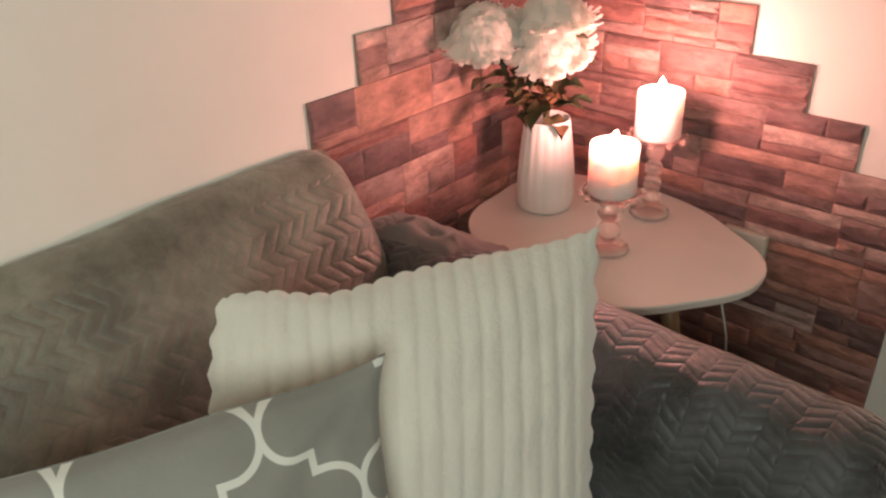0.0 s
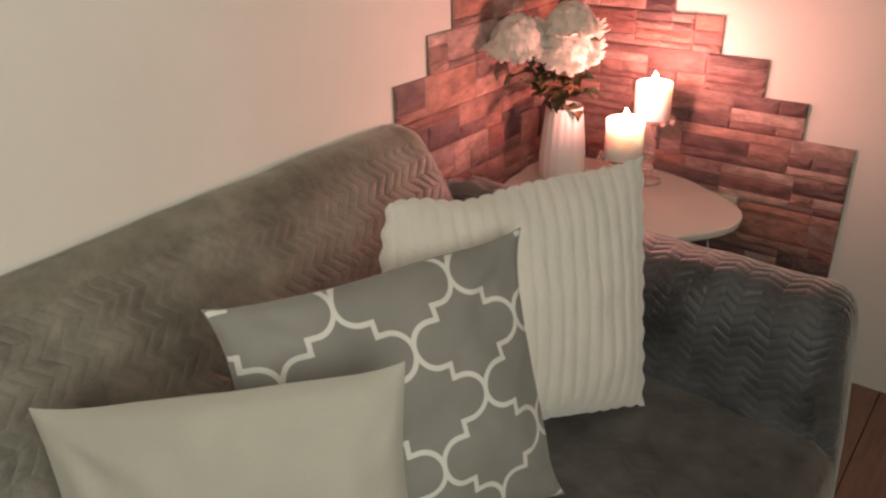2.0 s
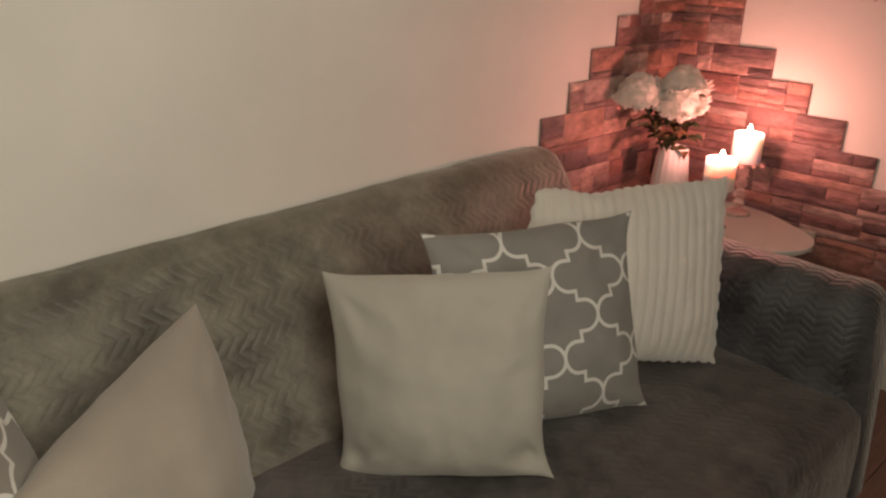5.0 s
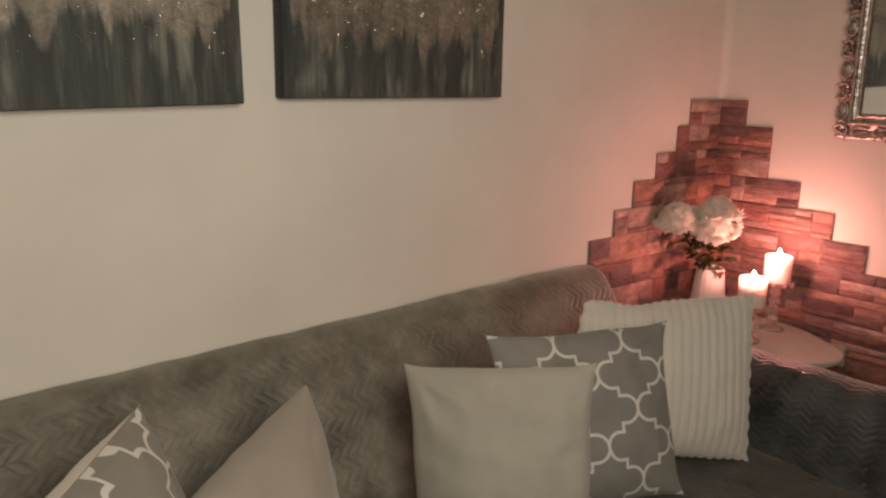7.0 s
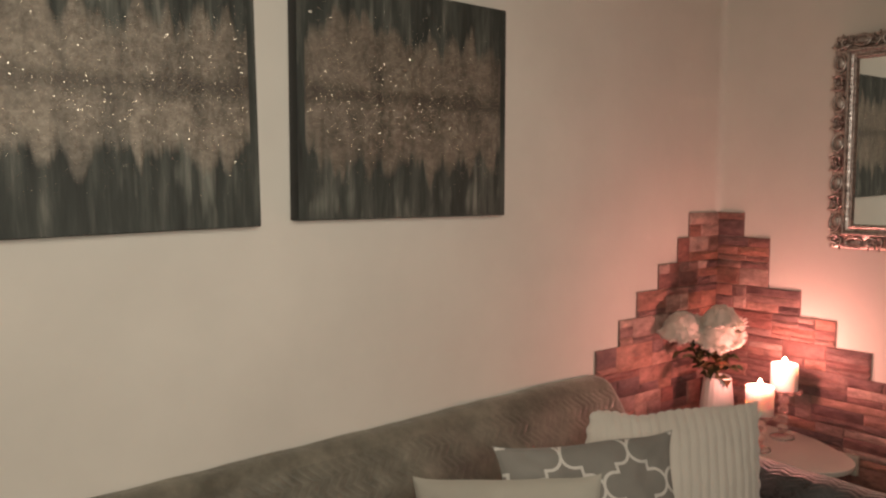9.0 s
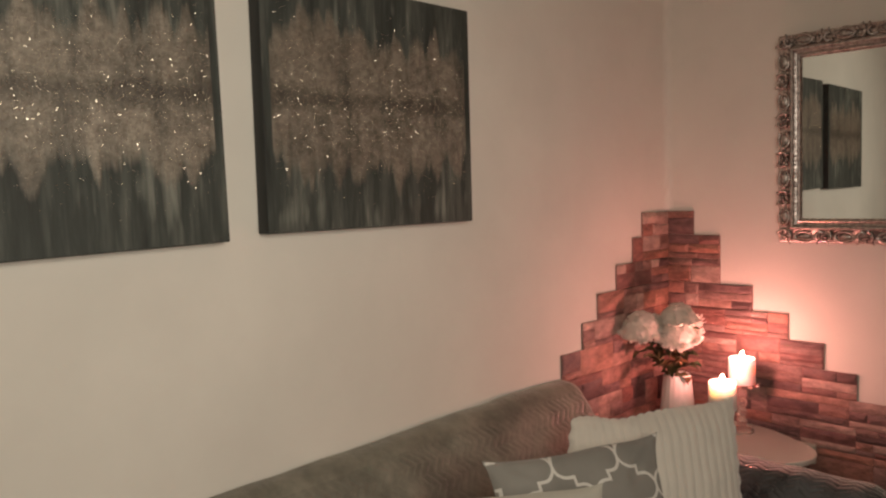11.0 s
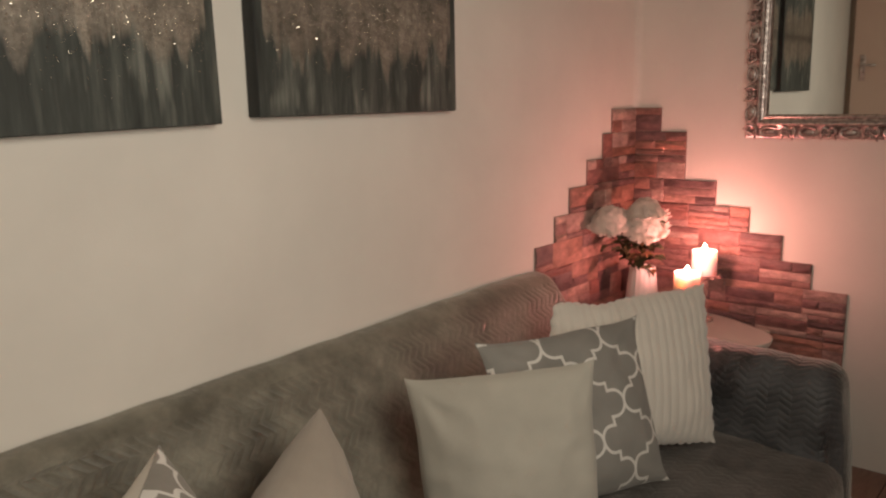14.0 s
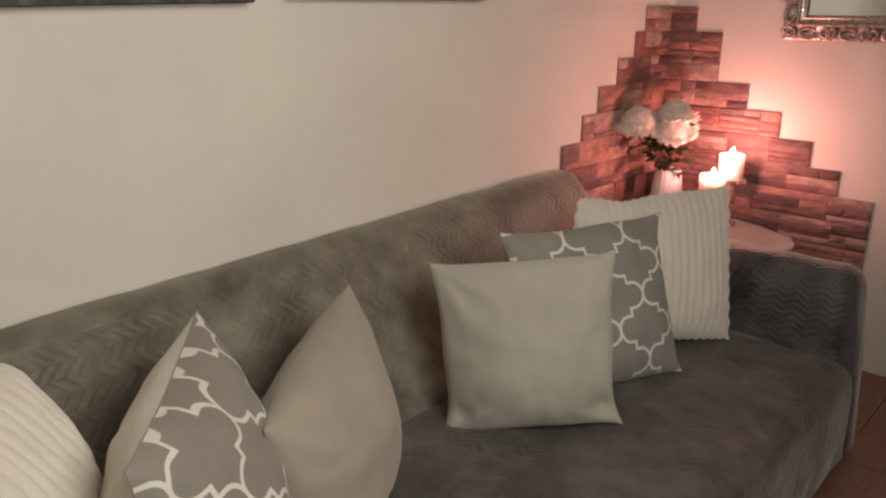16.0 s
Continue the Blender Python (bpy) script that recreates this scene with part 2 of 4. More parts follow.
def wood(name, dark, lite, along=(1.0, 9.0, 1.0), rough=0.45):
    n = Nodes(name)
    pos = n.coords()
    tone = n.add("ShaderNodeObjectInfo").outputs["Random"]
    grain = n.noise(n.scaled(pos, along), 9.0, 8, 0.65)
    base = n.ramp(grain, (0.3, dark), (0.7, lite))
    base = n.mix(0.5, base, n.ramp(tone, (0.0, 0.6), (1.0, 1.0)), "MULTIPLY")
    n.set(Base_Color=base, Roughness=rough)
    n.bump(grain, 0.25, 0.001)
    return n.mat


M_WALL = paint("wall_paint", (0.78, 0.75, 0.69), 0.8, 0.05)
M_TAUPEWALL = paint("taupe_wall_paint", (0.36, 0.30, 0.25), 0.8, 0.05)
# unseen east wall and ceiling: warm tones picked to bounce warm fill light
M_BOUNCEWALL = paint("warm_bounce_wall_paint", (0.72, 0.58, 0.46), 0.8, 0.05)
M_BOUNCECEIL = paint("warm_bounce_ceiling_paint", (0.82, 0.74, 0.64), 0.85, 0.03)
M_DOOR = paint("cream_lacquer", (0.66, 0.5, 0.415), 0.4, 0.04)
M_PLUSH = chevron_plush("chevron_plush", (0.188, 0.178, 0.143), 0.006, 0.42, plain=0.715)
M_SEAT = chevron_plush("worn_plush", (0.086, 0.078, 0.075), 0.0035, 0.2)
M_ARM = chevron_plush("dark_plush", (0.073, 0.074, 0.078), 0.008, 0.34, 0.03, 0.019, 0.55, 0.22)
M_CORD = cloth("white_plush_rib", (0.70, 0.66, 0.595), 500.0, 0.06, 0.6, 0.003)
M_SAGE = cloth("pale_sage_cotton", (0.41, 0.39, 0.337))
M_TAUPE = cloth("taupe_cotton", (0.34, 0.295, 0.25))
M_TRELLIS = trellis_cloth("trellis_cotton", (0.262, 0.252, 0.23), (0.72, 0.70, 0.655))
M_TRELLIS_WARM = trellis_cloth("warm_trellis_cotton", (0.265, 0.245, 0.215), (0.72, 0.70, 0.655))
M_BACKCLOTH = cloth("cream_backing_cotton", (0.74, 0.69, 0.61), 700.0)
M_COVER = cloth("grey_cover_underside", (0.34, 0.29, 0.27), 500.0, 0.2, 0.3)
M_STONE = stone_mat()
M_JOINT = paint("stone_joint", (0.24, 0.14, 0.122), 0.7, 0.3, 40.0, 300.0, 0.002)
M_PAINTING = canvas_mat()
M_CANVAS_EDGE = paint("painted_canvas_edge", (0.02, 0.022, 0.021), 0.6, 0.2, 20.0)
M_GLITTER = metal("glitter_flake", (0.95, 0.9, 0.8), 0.06, (0.8, 0.74, 0.62))
M_SILVER = metal("antique_silver", (0.66, 0.59, 0.56), 0.28, (0.3, 0.25, 0.235))
M_MIRROR = Nodes("mirror_silvering").set(Base_Color=(0.76, 0.76, 0.73), Metallic=1.0, Roughness=0.015).mat
M_TABLE = paint("white_lacquer_board", (0.74, 0.68, 0.62), 0.38, 0.03, 8.0)
M_LEG = wood("beech_leg", (0.34, 0.2, 0.1), (0.52, 0.34, 0.19), (6.0, 6.0, 1.0))
M_FLOOR = wood("reddish_laminate", (0.18, 0.09, 0.065), (0.3, 0.165, 0.12), (9.0, 1.0, 1.0), 0.4)
M_GAP = paint("dark_floor_underlay", (0.03, 0.022, 0.018), 0.9, 0.2)
M_CERAMIC = paint("white_glazed_ceramic", (0.8, 0.77, 0.73), 0.3, 0.02, 12.0)
M_GLASS = glass("smoked_rose_glass", (0.97, 0.78, 0.73))
M_WAX = wax_mat()
M_FLAME = glow("flame", (1.0, 0.74, 0.5), 60.0)
M_WICK = paint("burnt_wick", (0.02, 0.015, 0.012), 0.9, 0.2)
M_PETAL = cloth("white_petal", (0.93, 0.9, 0.85), 300.0, 0.05, 0.2)
thin = M_PETAL.node_tree
through_light = thin.nodes.new("ShaderNodeBsdfTranslucent")
through_light.inputs[0].default_value = (0.92, 0.89, 0.83, 1)
half = thin.nodes.new("ShaderNodeMixShader")
half.inputs[0].default_value = 0.55
thin.links.new(thin.nodes["Principled BSDF"].outputs[0], half.inputs[1])
thin.links.new(through_light.outputs[0], half.inputs[2])
thin.links.new(half.outputs[0], thin.nodes["Material Output"].inputs[0])
leafy = Nodes("dark_leaf")
leafy.set(Base_Color=leafy.ramp(leafy.noise(leafy.coords(), 14.0, 4), (0.4, (0.03, 0.05, 0.022)), (0.54, (0.07, 0.06, 0.026)), (0.68, (0.15, 0.075, 0.035))), Roughness=0.55)
leafy.bump(leafy.noise(leafy.coords(), 120.0, 3), 0.4, 0.001)
M_LEAF = leafy.mat
M_STEM = paint("green_stem", (0.09, 0.1, 0.045), 0.55, 0.3, 30.0)
M_PLASTIC = paint("cream_plastic", (0.6, 0.54, 0.46), 0.4, 0.03)
M_CABLE = paint("white_cable", (0.7, 0.66, 0.6), 0.4, 0.03)


# ---- building helpers ----
def part(name, bm, material, parent=None, label="", smooth=True, kind=""):
    me = bpy.data.meshes.new(name)
    bm.normal_update()
    for f in bm.faces:
        f.smooth = smooth
    bm.to_mesh(me)
    bm.free()
    me.materials.append(material)
    ob = new(name, me)
    ob.parent = parent
    return tagged(ob, label=label, kind=kind)


def thing(name, place=(0, 0, 0), label="", category="", group="", kind=""):
    ob = new(name)
    ob.location = place
    ob.empty_display_size = 0.05
    return tagged(ob, label, category, group, kind)


def box(bm, lo, hi, bevel=0.0, segments=2):
    start = len(bm.verts)
    r = bmesh.ops.create_cube(bm, size=1.0)
    vs = r["verts"]
    for v in vs:
        v.co = Vector([lo[i] + (v.co[i] + 0.5) * (hi[i] - lo[i]) for i in range(3)])
    if bevel:
        es = list({e for v in vs for e in v.link_edges})
        bmesh.ops.bevel(bm, geom=es, offset=bevel, segments=segments, affect="EDGES", profile=0.5)
    return bm


def lathe(bm, profile, n=40, centre=(0, 0), flute=None, low=True, high=True):
    """Turns (radius, height) pairs about the upright axis. flute(a, i) scales the radius."""
    rings = []
    for i, (r, z) in enumerate(profile):
        ring = []
        for k in range(n):
            a = 2 * math.pi * k / n
            q = r * (flute(a, i) if flute else 1.0)
            ring.append(bm.verts.new((centre[0] + q * math.cos(a), centre[1] + q * math.sin(a), z)))
        rings.append(ring)
    for p, q in zip(rings, rings[1:]):
        for k in range(n):
            bm.faces.new((p[k], p[(k + 1) % n], q[(k + 1) % n], q[k]))
    if low:
        bm.faces.new(list(reversed(rings[0])))
    if high:
        bm.faces.new(rings[-1])
    return bm


def tube(bm, pts, radii, n=8):
    """A round tube through points with a radius at each."""
    pts = [Vector(p) for p in pts]
    rings = []
    for i, p in enumerate(pts):
        d = (pts[min(i + 1, len(pts) - 1)] - pts[max(i - 1, 0)]).normalized()
        side = d.cross(Vector((0.13, 0.31, 0.94)))
        if side.length < 0.05:
            side = d.cross(Vector((1, 0, 0)))
        side.normalize()
        up = side.cross(d)
        r = radii[i] if isinstance(radii, (list, tuple)) else radii
        rings.append([bm.verts.new(p + (side * math.cos(2 * math.pi * k / n) + up * math.sin(2 * math.pi * k / n)) * r) for k in range(n)])
    for p, q in zip(rings, rings[1:]):
        for k in range(n):
            bm.faces.new((p[k], p[(k + 1) % n], q[(k + 1) % n], q[k]))
    bm.faces.new(list(reversed(rings[0])))
    bm.faces.new(rings[-1])
    return bm


def loft(profile, stations, place, rough=0.0, seed=0.0, across=False, flush=0.0):
    """A skin: the profile (a, b) swept along stations (s, inset); place(s, a, b) gives the point. UV in metres. Inset shrinks the profile along its own normals; flush keeps what lies within that distance of a = 0 where it is; across turns the UV by a quarter."""
    bm = bmesh.new()
    uvl = bm.loops.layers.uv.new("UVMap")
    m = len(profile)
    normals, arcs = [], [0.0]
    for i in range(m):
        p, q = profile[max(i - 1, 0)], profile[min(i + 1, m - 1)]
        dx, dy = q[0] - p[0], q[1] - p[1]
        le = math.hypot(dx, dy) or 1
        normals.append((dy / le, -dx / le))
        if i:
            arcs.append(arcs[-1] + math.hypot(profile[i][0] - profile[i - 1][0], profile[i][1] - profile[i - 1][1]))
    crown = max(range(m), key=lambda i: profile[i][1])
    if normals[crown][1] < 0:
        normals = [(-x, -y) for x, y in normals]
    grid = []
    for s, inset in stations:
        row = []
        for i, (a, b) in enumerate(profile):
            k = inset
            lump = rough * (noise.noise((s * 5 + seed, arcs[i] * 5, seed)) + 0.5 * noise.noise((s * 13, arcs[i] * 13 + seed, 3)))
            k -= lump
            hold = min(1.0, a / flush) if flush else 1.0
            row.append(bm.verts.new(place(s, a - normals[i][0] * k * hold, b - normals[i][1] * k)))
        grid.append(row)
    for j in range(len(stations) - 1):
        for i in range(m - 1):
            f = bm.faces.new((grid[j][i], grid[j + 1][i], grid[j + 1][i + 1], grid[j][i + 1]))
            for l, (jj, ii) in zip(f.loops, ((j, i), (j + 1, i), (j + 1, i + 1), (j, i + 1))):
                l[uvl].uv = (arcs[ii], stations[jj][0]) if across else (stations[jj][0], arcs[ii])
    for end in (grid[0], grid[-1]):
        f = bm.faces.new(end)
        for l in f.loops:
            l[uvl].uv = (l.vert.co.x + l.vert.co.y, l.vert.co.z)
    bmesh.ops.recalc_face_normals(bm, faces=bm.faces[:])
    return bm


def rounded(lo, hi, r, step):
    """Stations from lo to hi with both ends rounded by r."""
    out = []
    for k in range(9):
        d = r * (1 - math.cos(math.pi / 2 * k / 8))
        out.append((lo + d, r - math.sqrt(max(0.0, r * r - (r - d) ** 2))))
    n = max(2, int((hi - lo - 2 * r) / step))
    out += [(lo + r + (hi - lo - 2 * r) * k / n, 0.0) for k in range(1, n)]
    return out + [(hi + lo - s, i) for s, i in reversed(out[:9])]


def curve_through(pts, n):
    """A smooth line of 2D points through the given ones (Catmull-Rom)."""
    out = []
    for i in range(len(pts) - 1):
        p0, p1, p2, p3 = pts[max(i - 1, 0)], pts[i], pts[i + 1], pts[min(i + 2, len(pts) - 1)]
        for k in range(n):
            t = k / n
            out.append(tuple(0.5 * (2 * p1[c] + (p2[c] - p0[c]) * t + (2 * p0[c] - 5 * p1[c] + 4 * p2[c] - p3[c]) * t * t + (3 * p1[c] - p0[c] - 3 * p2[c] + p3[c]) * t ** 3) for c in (0, 1)))
    return out + [tuple(pts[-1])]


# ---- the room ----
EAST, SOUTH, TOP = 3.3, -3.62, 2.5


def wall(name, lo, hi, label, mat=None):
    bm = box(bmesh.new(), lo, hi)
    ob = part(name, bm, mat or M_WALL, smooth=False)
    return tagged(ob, label, "wall", kind="structure")


wall("wall_west", (-0.12, SOUTH - 0.12, 0), (0, 0.12, TOP), "cream painted wall behind the sofa")
wall("wall_north", (0, 0, 0), (EAST + 0.12, 0.12, TOP), "cream painted wall with the mirror")
# out of view; its warm cream throws light back into the room
wall("wall_east", (EAST, SOUTH - 0.12, 0), (EAST + 0.12, 0, TOP), "unseen plain wall, warm cream to bounce light", M_BOUNCEWALL)
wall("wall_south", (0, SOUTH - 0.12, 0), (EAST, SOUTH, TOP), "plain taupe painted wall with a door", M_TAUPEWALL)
# unseen ceiling, tinted warm so that it fills the room with bounced light
tagged(part("ceiling", box(bmesh.new(), (-0.12, SOUTH - 0.12, TOP), (EAST + 0.12, 0.12, TOP + 0.1)), M_BOUNCECEIL, smooth=False), "unseen ceiling, warm cream to bounce light", "ceiling", kind="structure")
floor = tagged(part("floor", box(bmesh.new(), (-0.12, SOUTH - 0.12, -0.1), (EAST + 0.12, 0.12, -0.012)), M_GAP, smooth=False), "reddish brown laminate floor", "floor", kind="structure")
# the plaster cove in the corner
bm = bmesh.new()
n_arc = 6
ring = []
for z in (1.2, TOP):
    ring.append([bm.verts.new((0.026 - 0.026 * math.sin(math.pi / 2 * k / n_arc), -0.026 + 0.026 * math.cos(math.pi / 2 * k / n_arc), z)) for k in range(n_arc + 1)] + [bm.verts.new((0, 0, z))])
for k in range(n_arc):
    bm.faces.new((ring[0][k], ring[0][k + 1], ring[1][k + 1], ring[1][k]))
tagged(part("trim", bm, M_WALL), "rounded plaster in the wall corner", "trim", kind="structure")


# ---- stone cladding, course by course ----
COURSE = 0.0872
ENDS_NORTH = [0.107, 0.207, 0.207, 0.325, 0.447, 0.562, 0.663] + [0.778] * 7
ENDS_WEST = [0.183, 0.247, 0.353, 0.467, 0.557] + [0.672] * 9


def cladding(name, ends, place, label):
    """Backing strips, one a course, with the stones laid on them later."""
    root = thing(name, label=label, category="stone cladding", kind="structure")
    for k, end in enumerate(ends):
        top = 1.198 - k * COURSE
        low = max(0.0, top - COURSE)
        bm = bmesh.new()
        box(bm, (0, 0, 0), (1, 1, 1))
        for v in bm.verts:
            v.co = place(v.co.x * end, v.co.y * 0.005, low + 0.0006 + v.co.z * (top - low - 0.0012))
        bmesh.ops.recalc_face_normals(bm, faces=bm.faces[:])
        part("backing_strip", bm, M_JOINT, root, smooth=False)
    return root


def on_north(s, d, z):
    return Vector((s + 0.001, -d, z))


def on_west(s, d, z):
    return Vector((d, -s - 0.001, z))


clad_north = cladding("cladding_north", ENDS_NORTH, on_north, "reddish faux stone cladding stepped up to the wall corner")
clad_west = cladding("cladding_west", ENDS_WEST, on_west, "reddish faux stone cladding stepped down behind the sofa")


# ---- sofa ----
sofa = thing("sofa", (0, 0, 0), "grey sofa under chevron-embossed plush covers against the wall", "sofa")
SOFA_END = -3.1


def back_place(s, a, b):
    t = max(0.0, (-0.65 - s)) / 1.7
    drop = 1 - 0.05 * (t ** 1.4 if t < 1 else t)
    return Vector((a, s, b * drop if b > 0.3 else b))


back_profile = curve_through([(0.002, 0.06), (0.002, 0.60), (0.005, 0.684), (0.028, 0.694), (0.064, 0.684), (0.098, 0.65), (0.147, 0.578), (0.2, 0.48), (0.262, 0.385), (0.33, 0.30), (0.335, 0.06)], 7)
bm = loft(back_profile, [(s, i) for s, i in rounded(SOFA_END, -0.645, 0.06, 0.02)], back_place, 0.006, 1.0, flush=0.08)
part("backrest", bm, M_PLUSH, sofa, "backrest under a plush cover embossed with chevrons")

arm_profile = curve_through([(-0.52, 0.03), (-0.52, 0.40), (-0.524, 0.485), (-0.548, 0.53), (-0.60, 0.546), (-0.66, 0.535), (-0.696, 0.48), (-0.708, 0.37), (-0.712, 0.03)], 7)


def arm_place(s, a, b):
    flare = 0.05 * max(0.0, (s - 0.6) / 0.3) * max(0.0, 0.5 - b)
    sag = 0.006 * math.sin(s * 6.0) - 0.02 * max(0.0, 0.35 - s)
    drape = 0.010 * math.sin(a * 95.0 + 1.5 * b) * max(0.0, (s - 0.8) / 0.12) * max(0.0, min(1.0, (0.5 - b) / 0.2))
    return Vector((s + flare + drape, a, b + (sag if b > 0.3 else 0)))


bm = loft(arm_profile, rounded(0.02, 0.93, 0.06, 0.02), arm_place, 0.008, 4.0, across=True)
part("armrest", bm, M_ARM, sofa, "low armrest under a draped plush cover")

seat_profile = curve_through([(0.2, 0.04), (0.2, 0.29), (0.26, 0.312), (0.45, 0.318), (0.7, 0.316), (0.88, 0.31), (0.94, 0.295), (0.965, 0.25), (0.972, 0.04)], 8)


def seat_place(s, a, b):
    return Vector((a, s, b))


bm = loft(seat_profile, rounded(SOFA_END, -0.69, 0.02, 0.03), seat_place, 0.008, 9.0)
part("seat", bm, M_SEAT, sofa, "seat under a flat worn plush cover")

# rumpled end of the cover between backrest and table
bm = bmesh.new()
lay = bm.loops.layers.uv.new("UVMap")
rows = []
for j in range(13):
    row = []
    for i in range(25):
        s, t = i / 24, j / 12
        lift = 0.035 * math.sin(math.pi * t) * (0.6 + 0.8 * noise.noise((s * 4, t * 3, 7))) * min(1, 4 * s, 4 * (1 - s))
        row.append(bm.verts.new((0.06 + 0.26 * s, -0.54 - 0.1 * t, 0.534 + 0.012 * s + lift + 0.006 * noise.noise((s * 12, t * 9, 2)))))
    rows.append(row)
for j in range(12):
    for i in range(24):
        bm.faces.new((rows[j][i], rows[j][i + 1], rows[j + 1][i + 1], rows[j + 1][i]))
bmesh.ops.solidify(bm, geom=bm.faces[:], thickness=0.012)
part("rumpled_cover", bm, M_COVER, sofa, "rumpled smooth grey end of the cover")


# ---- cushions ----
def cushion(label, tl, tr, br, thick, front, back, ribs=0.0, nose=0.07, dip=None, seed=0, ear=2.0, shift=0.0, soft=False, low=0.0, blunt=(0.0, 0.0), sag=0.0, rib_height=0.0055, group="cushions on the sofa"):
    """A square cushion whose front shows top left, top right and bottom right at these places."""
    tl, tr, br = Vector(tl), Vector(tr), Vector(br)
    ax = (tr - tl).normalized()
    az = (tr - br)
    az = (az - ax * az.dot(ax)).normalized()
    ay = az.cross(ax)
    w, h = (tr - tl).length, (tr - br).length
    h = (tr - br).dot(az)
    lean = (tr - br).dot(ax) / h
    mid = (tl + tr) / 2 - (az + ax * lean) * h / 2
    dip = nose if dip is None else dip
    root = thing("cushion", label=label, category="cushion", group=group)
    root.matrix_world = Matrix((ax, ay, az)).transposed().to_4x4()
    root.location = mid
    lean *= 0.75
    nu = int(w / ribs) * 8 if ribs else 44
    nv = 44
    blend = 1.0 if soft else 0.35

    def outline(u, v):
        """Where a point of the flat square lies once the sides are drawn in, the top corners rounded off and the top edge sunk."""
        x = w / 2 * u * (1 - nose * (1 - low * v) * (1 - abs(v) ** ear) * (0.8 + 0.4 * noise.noise((seed, v * 1.3, 5))))
        z = h / 2 * v * (1 - dip * (1 - abs(u) ** ear) * (0.8 + 0.4 * noise.noise((u * 1.3, seed, 8))))
        off = (blunt[0] if u < 0 else blunt[1]) * abs(u) ** 4 * max(0.0, v) ** 4
        return x - off * (1 if u > 0 else -1), z - off - sag * math.exp(-((u + 0.4) / 0.3) ** 2) * max(0.0, v) ** 3

    for side, mat, nm in ((-1, front, "front_cover"), (1, back, "back_cover")):
        bm = bmesh.new()
        uvl = bm.loops.layers.uv.new("UVMap")
        grid = []
        for j in range(nv + 1):
            v = -math.cos(math.pi * j / nv) * blend + (2 * j / nv - 1) * (1 - blend)
            row = []
            for i in range(nu + 1):
                u = 2 * i / nu - 1 if ribs else -math.cos(math.pi * i / nu) * blend + (2 * i / nu - 1) * (1 - blend)
                x, z = outline(u, v)
                rim = max(0.0, (1 - u * u) * (1 - v * v))
                puff = thick / 2 * rim ** (0.47 if soft else 0.52) * (1 - 0.22 * v) * (0.92 if side < 0 else 1.0)
                if low:
                    puff *= 1 - 0.6 * math.exp(-((abs(u) - 0.84) ** 2 + (v + 0.76) ** 2) / 0.016)
                fold = noise.noise((u * 2.1 + seed, v * 2.1, seed)) * 0.010 + noise.noise((u * 5 + seed, v * 4, 2)) * 0.003
                crease = 0.007 * noise.noise((math.atan2(v, u) * 5 + seed, 1.0, seed)) * (u * u + v * v) ** 1.5
                # pleats that run out from the corners
                for cu, cv, size in (() if ribs else ((-1, 1, 0.0055), (1, 1, 0.003), (1, -1, 0.0035), (-1, -1, 0.004))):
                    du, dv = abs(u - cu), abs(v - cv)
                    fold += size * math.sin(math.atan2(dv, du) * 11 + seed + cu) * math.exp(-((math.hypot(du, dv) - 0.4) / 0.28) ** 2)
                y = side * (puff + (fold + crease) * min(1.0, 3 * rim))
                if ribs:
                    wander = 0.0035 * noise.noise((x * 9, z * 7, seed)) + 0.0015 * noise.noise((x * 40, z * 22, seed))
                    wave = abs(math.sin(math.pi * (x + w / 2 + wander) / ribs)) ** 0.6 * (0.78 + 0.5 * noise.noise((x * 26, z * 17, seed + 3)))
                    y += side * (rib_height * wave * min(1, 6 * rim) + 0.0005)
                    z += 0.006 * wave * abs(v) ** 8 * (1 if v > 0 else -1)
                    x += 0.003 * math.sin(v * 31 + seed) * abs(u) ** 10
                if rim < 1e-6:
                    y = 0.0
                row.append(bm.verts.new((x + lean * z, y, z)))
            grid.append(row)
        for j in range(nv):
            for i in range(nu):
                vs = (grid[j][i], grid[j][i + 1], grid[j + 1][i + 1], grid[j + 1][i])
                f = bm.faces.new(vs if side < 0 else tuple(reversed(vs)))
                for l in f.loops:
                    l[uvl].uv = (l.vert.co.x + 0.013 * seed, l.vert.co.z - shift)
        cover = part(nm, bm, mat, root)
    # sewn seam round the edge
    pts = []
    for k in range(96):
        q = k / 24
        e, t = int(q), 2 * (q - int(q)) - 1
        u, v = ((t, 1), (1, -t), (-t, -1), (-1, t))[e]
        x, z = outline(u, v)
        pts.append((x + lean * z, 0.0, z))
    if front != back:
        bm = bmesh.new()
        tube(bm, pts + pts[:1], 0.0009, 6)
        part("seam", bm, front, cover, "sewn seam")
    return root


cushion("white wide-ribbed plush cushion leaning on the armrest", (0.311, -1.056, 0.722), (0.576, -0.678, 0.722), (0.664, -0.816, 0.333), 0.16, M_CORD, M_CORD, ribs=0.0235, nose=0.02, dip=0.1, seed=1, blunt=(0.02, 0.0), sag=0.016)
cushion("grey cotton cushion with a white lattice print", (0.343, -1.415, 0.696), (0.527, -0.993, 0.698), (0.664, -1.074, 0.325), 0.15, M_TRELLIS, M_BACKCLOTH, seed=2, nose=0.12, dip=0.085, ear=4.5)
cushion("plain pale sage cotton cushion", (0.317, -1.624, 0.667), (0.615, -1.358, 0.70), (0.69, -1.40, 0.325), 0.18, M_SAGE, M_SAGE, nose=0.1, dip=0.07, seed=3, ear=5.0, low=0.55)
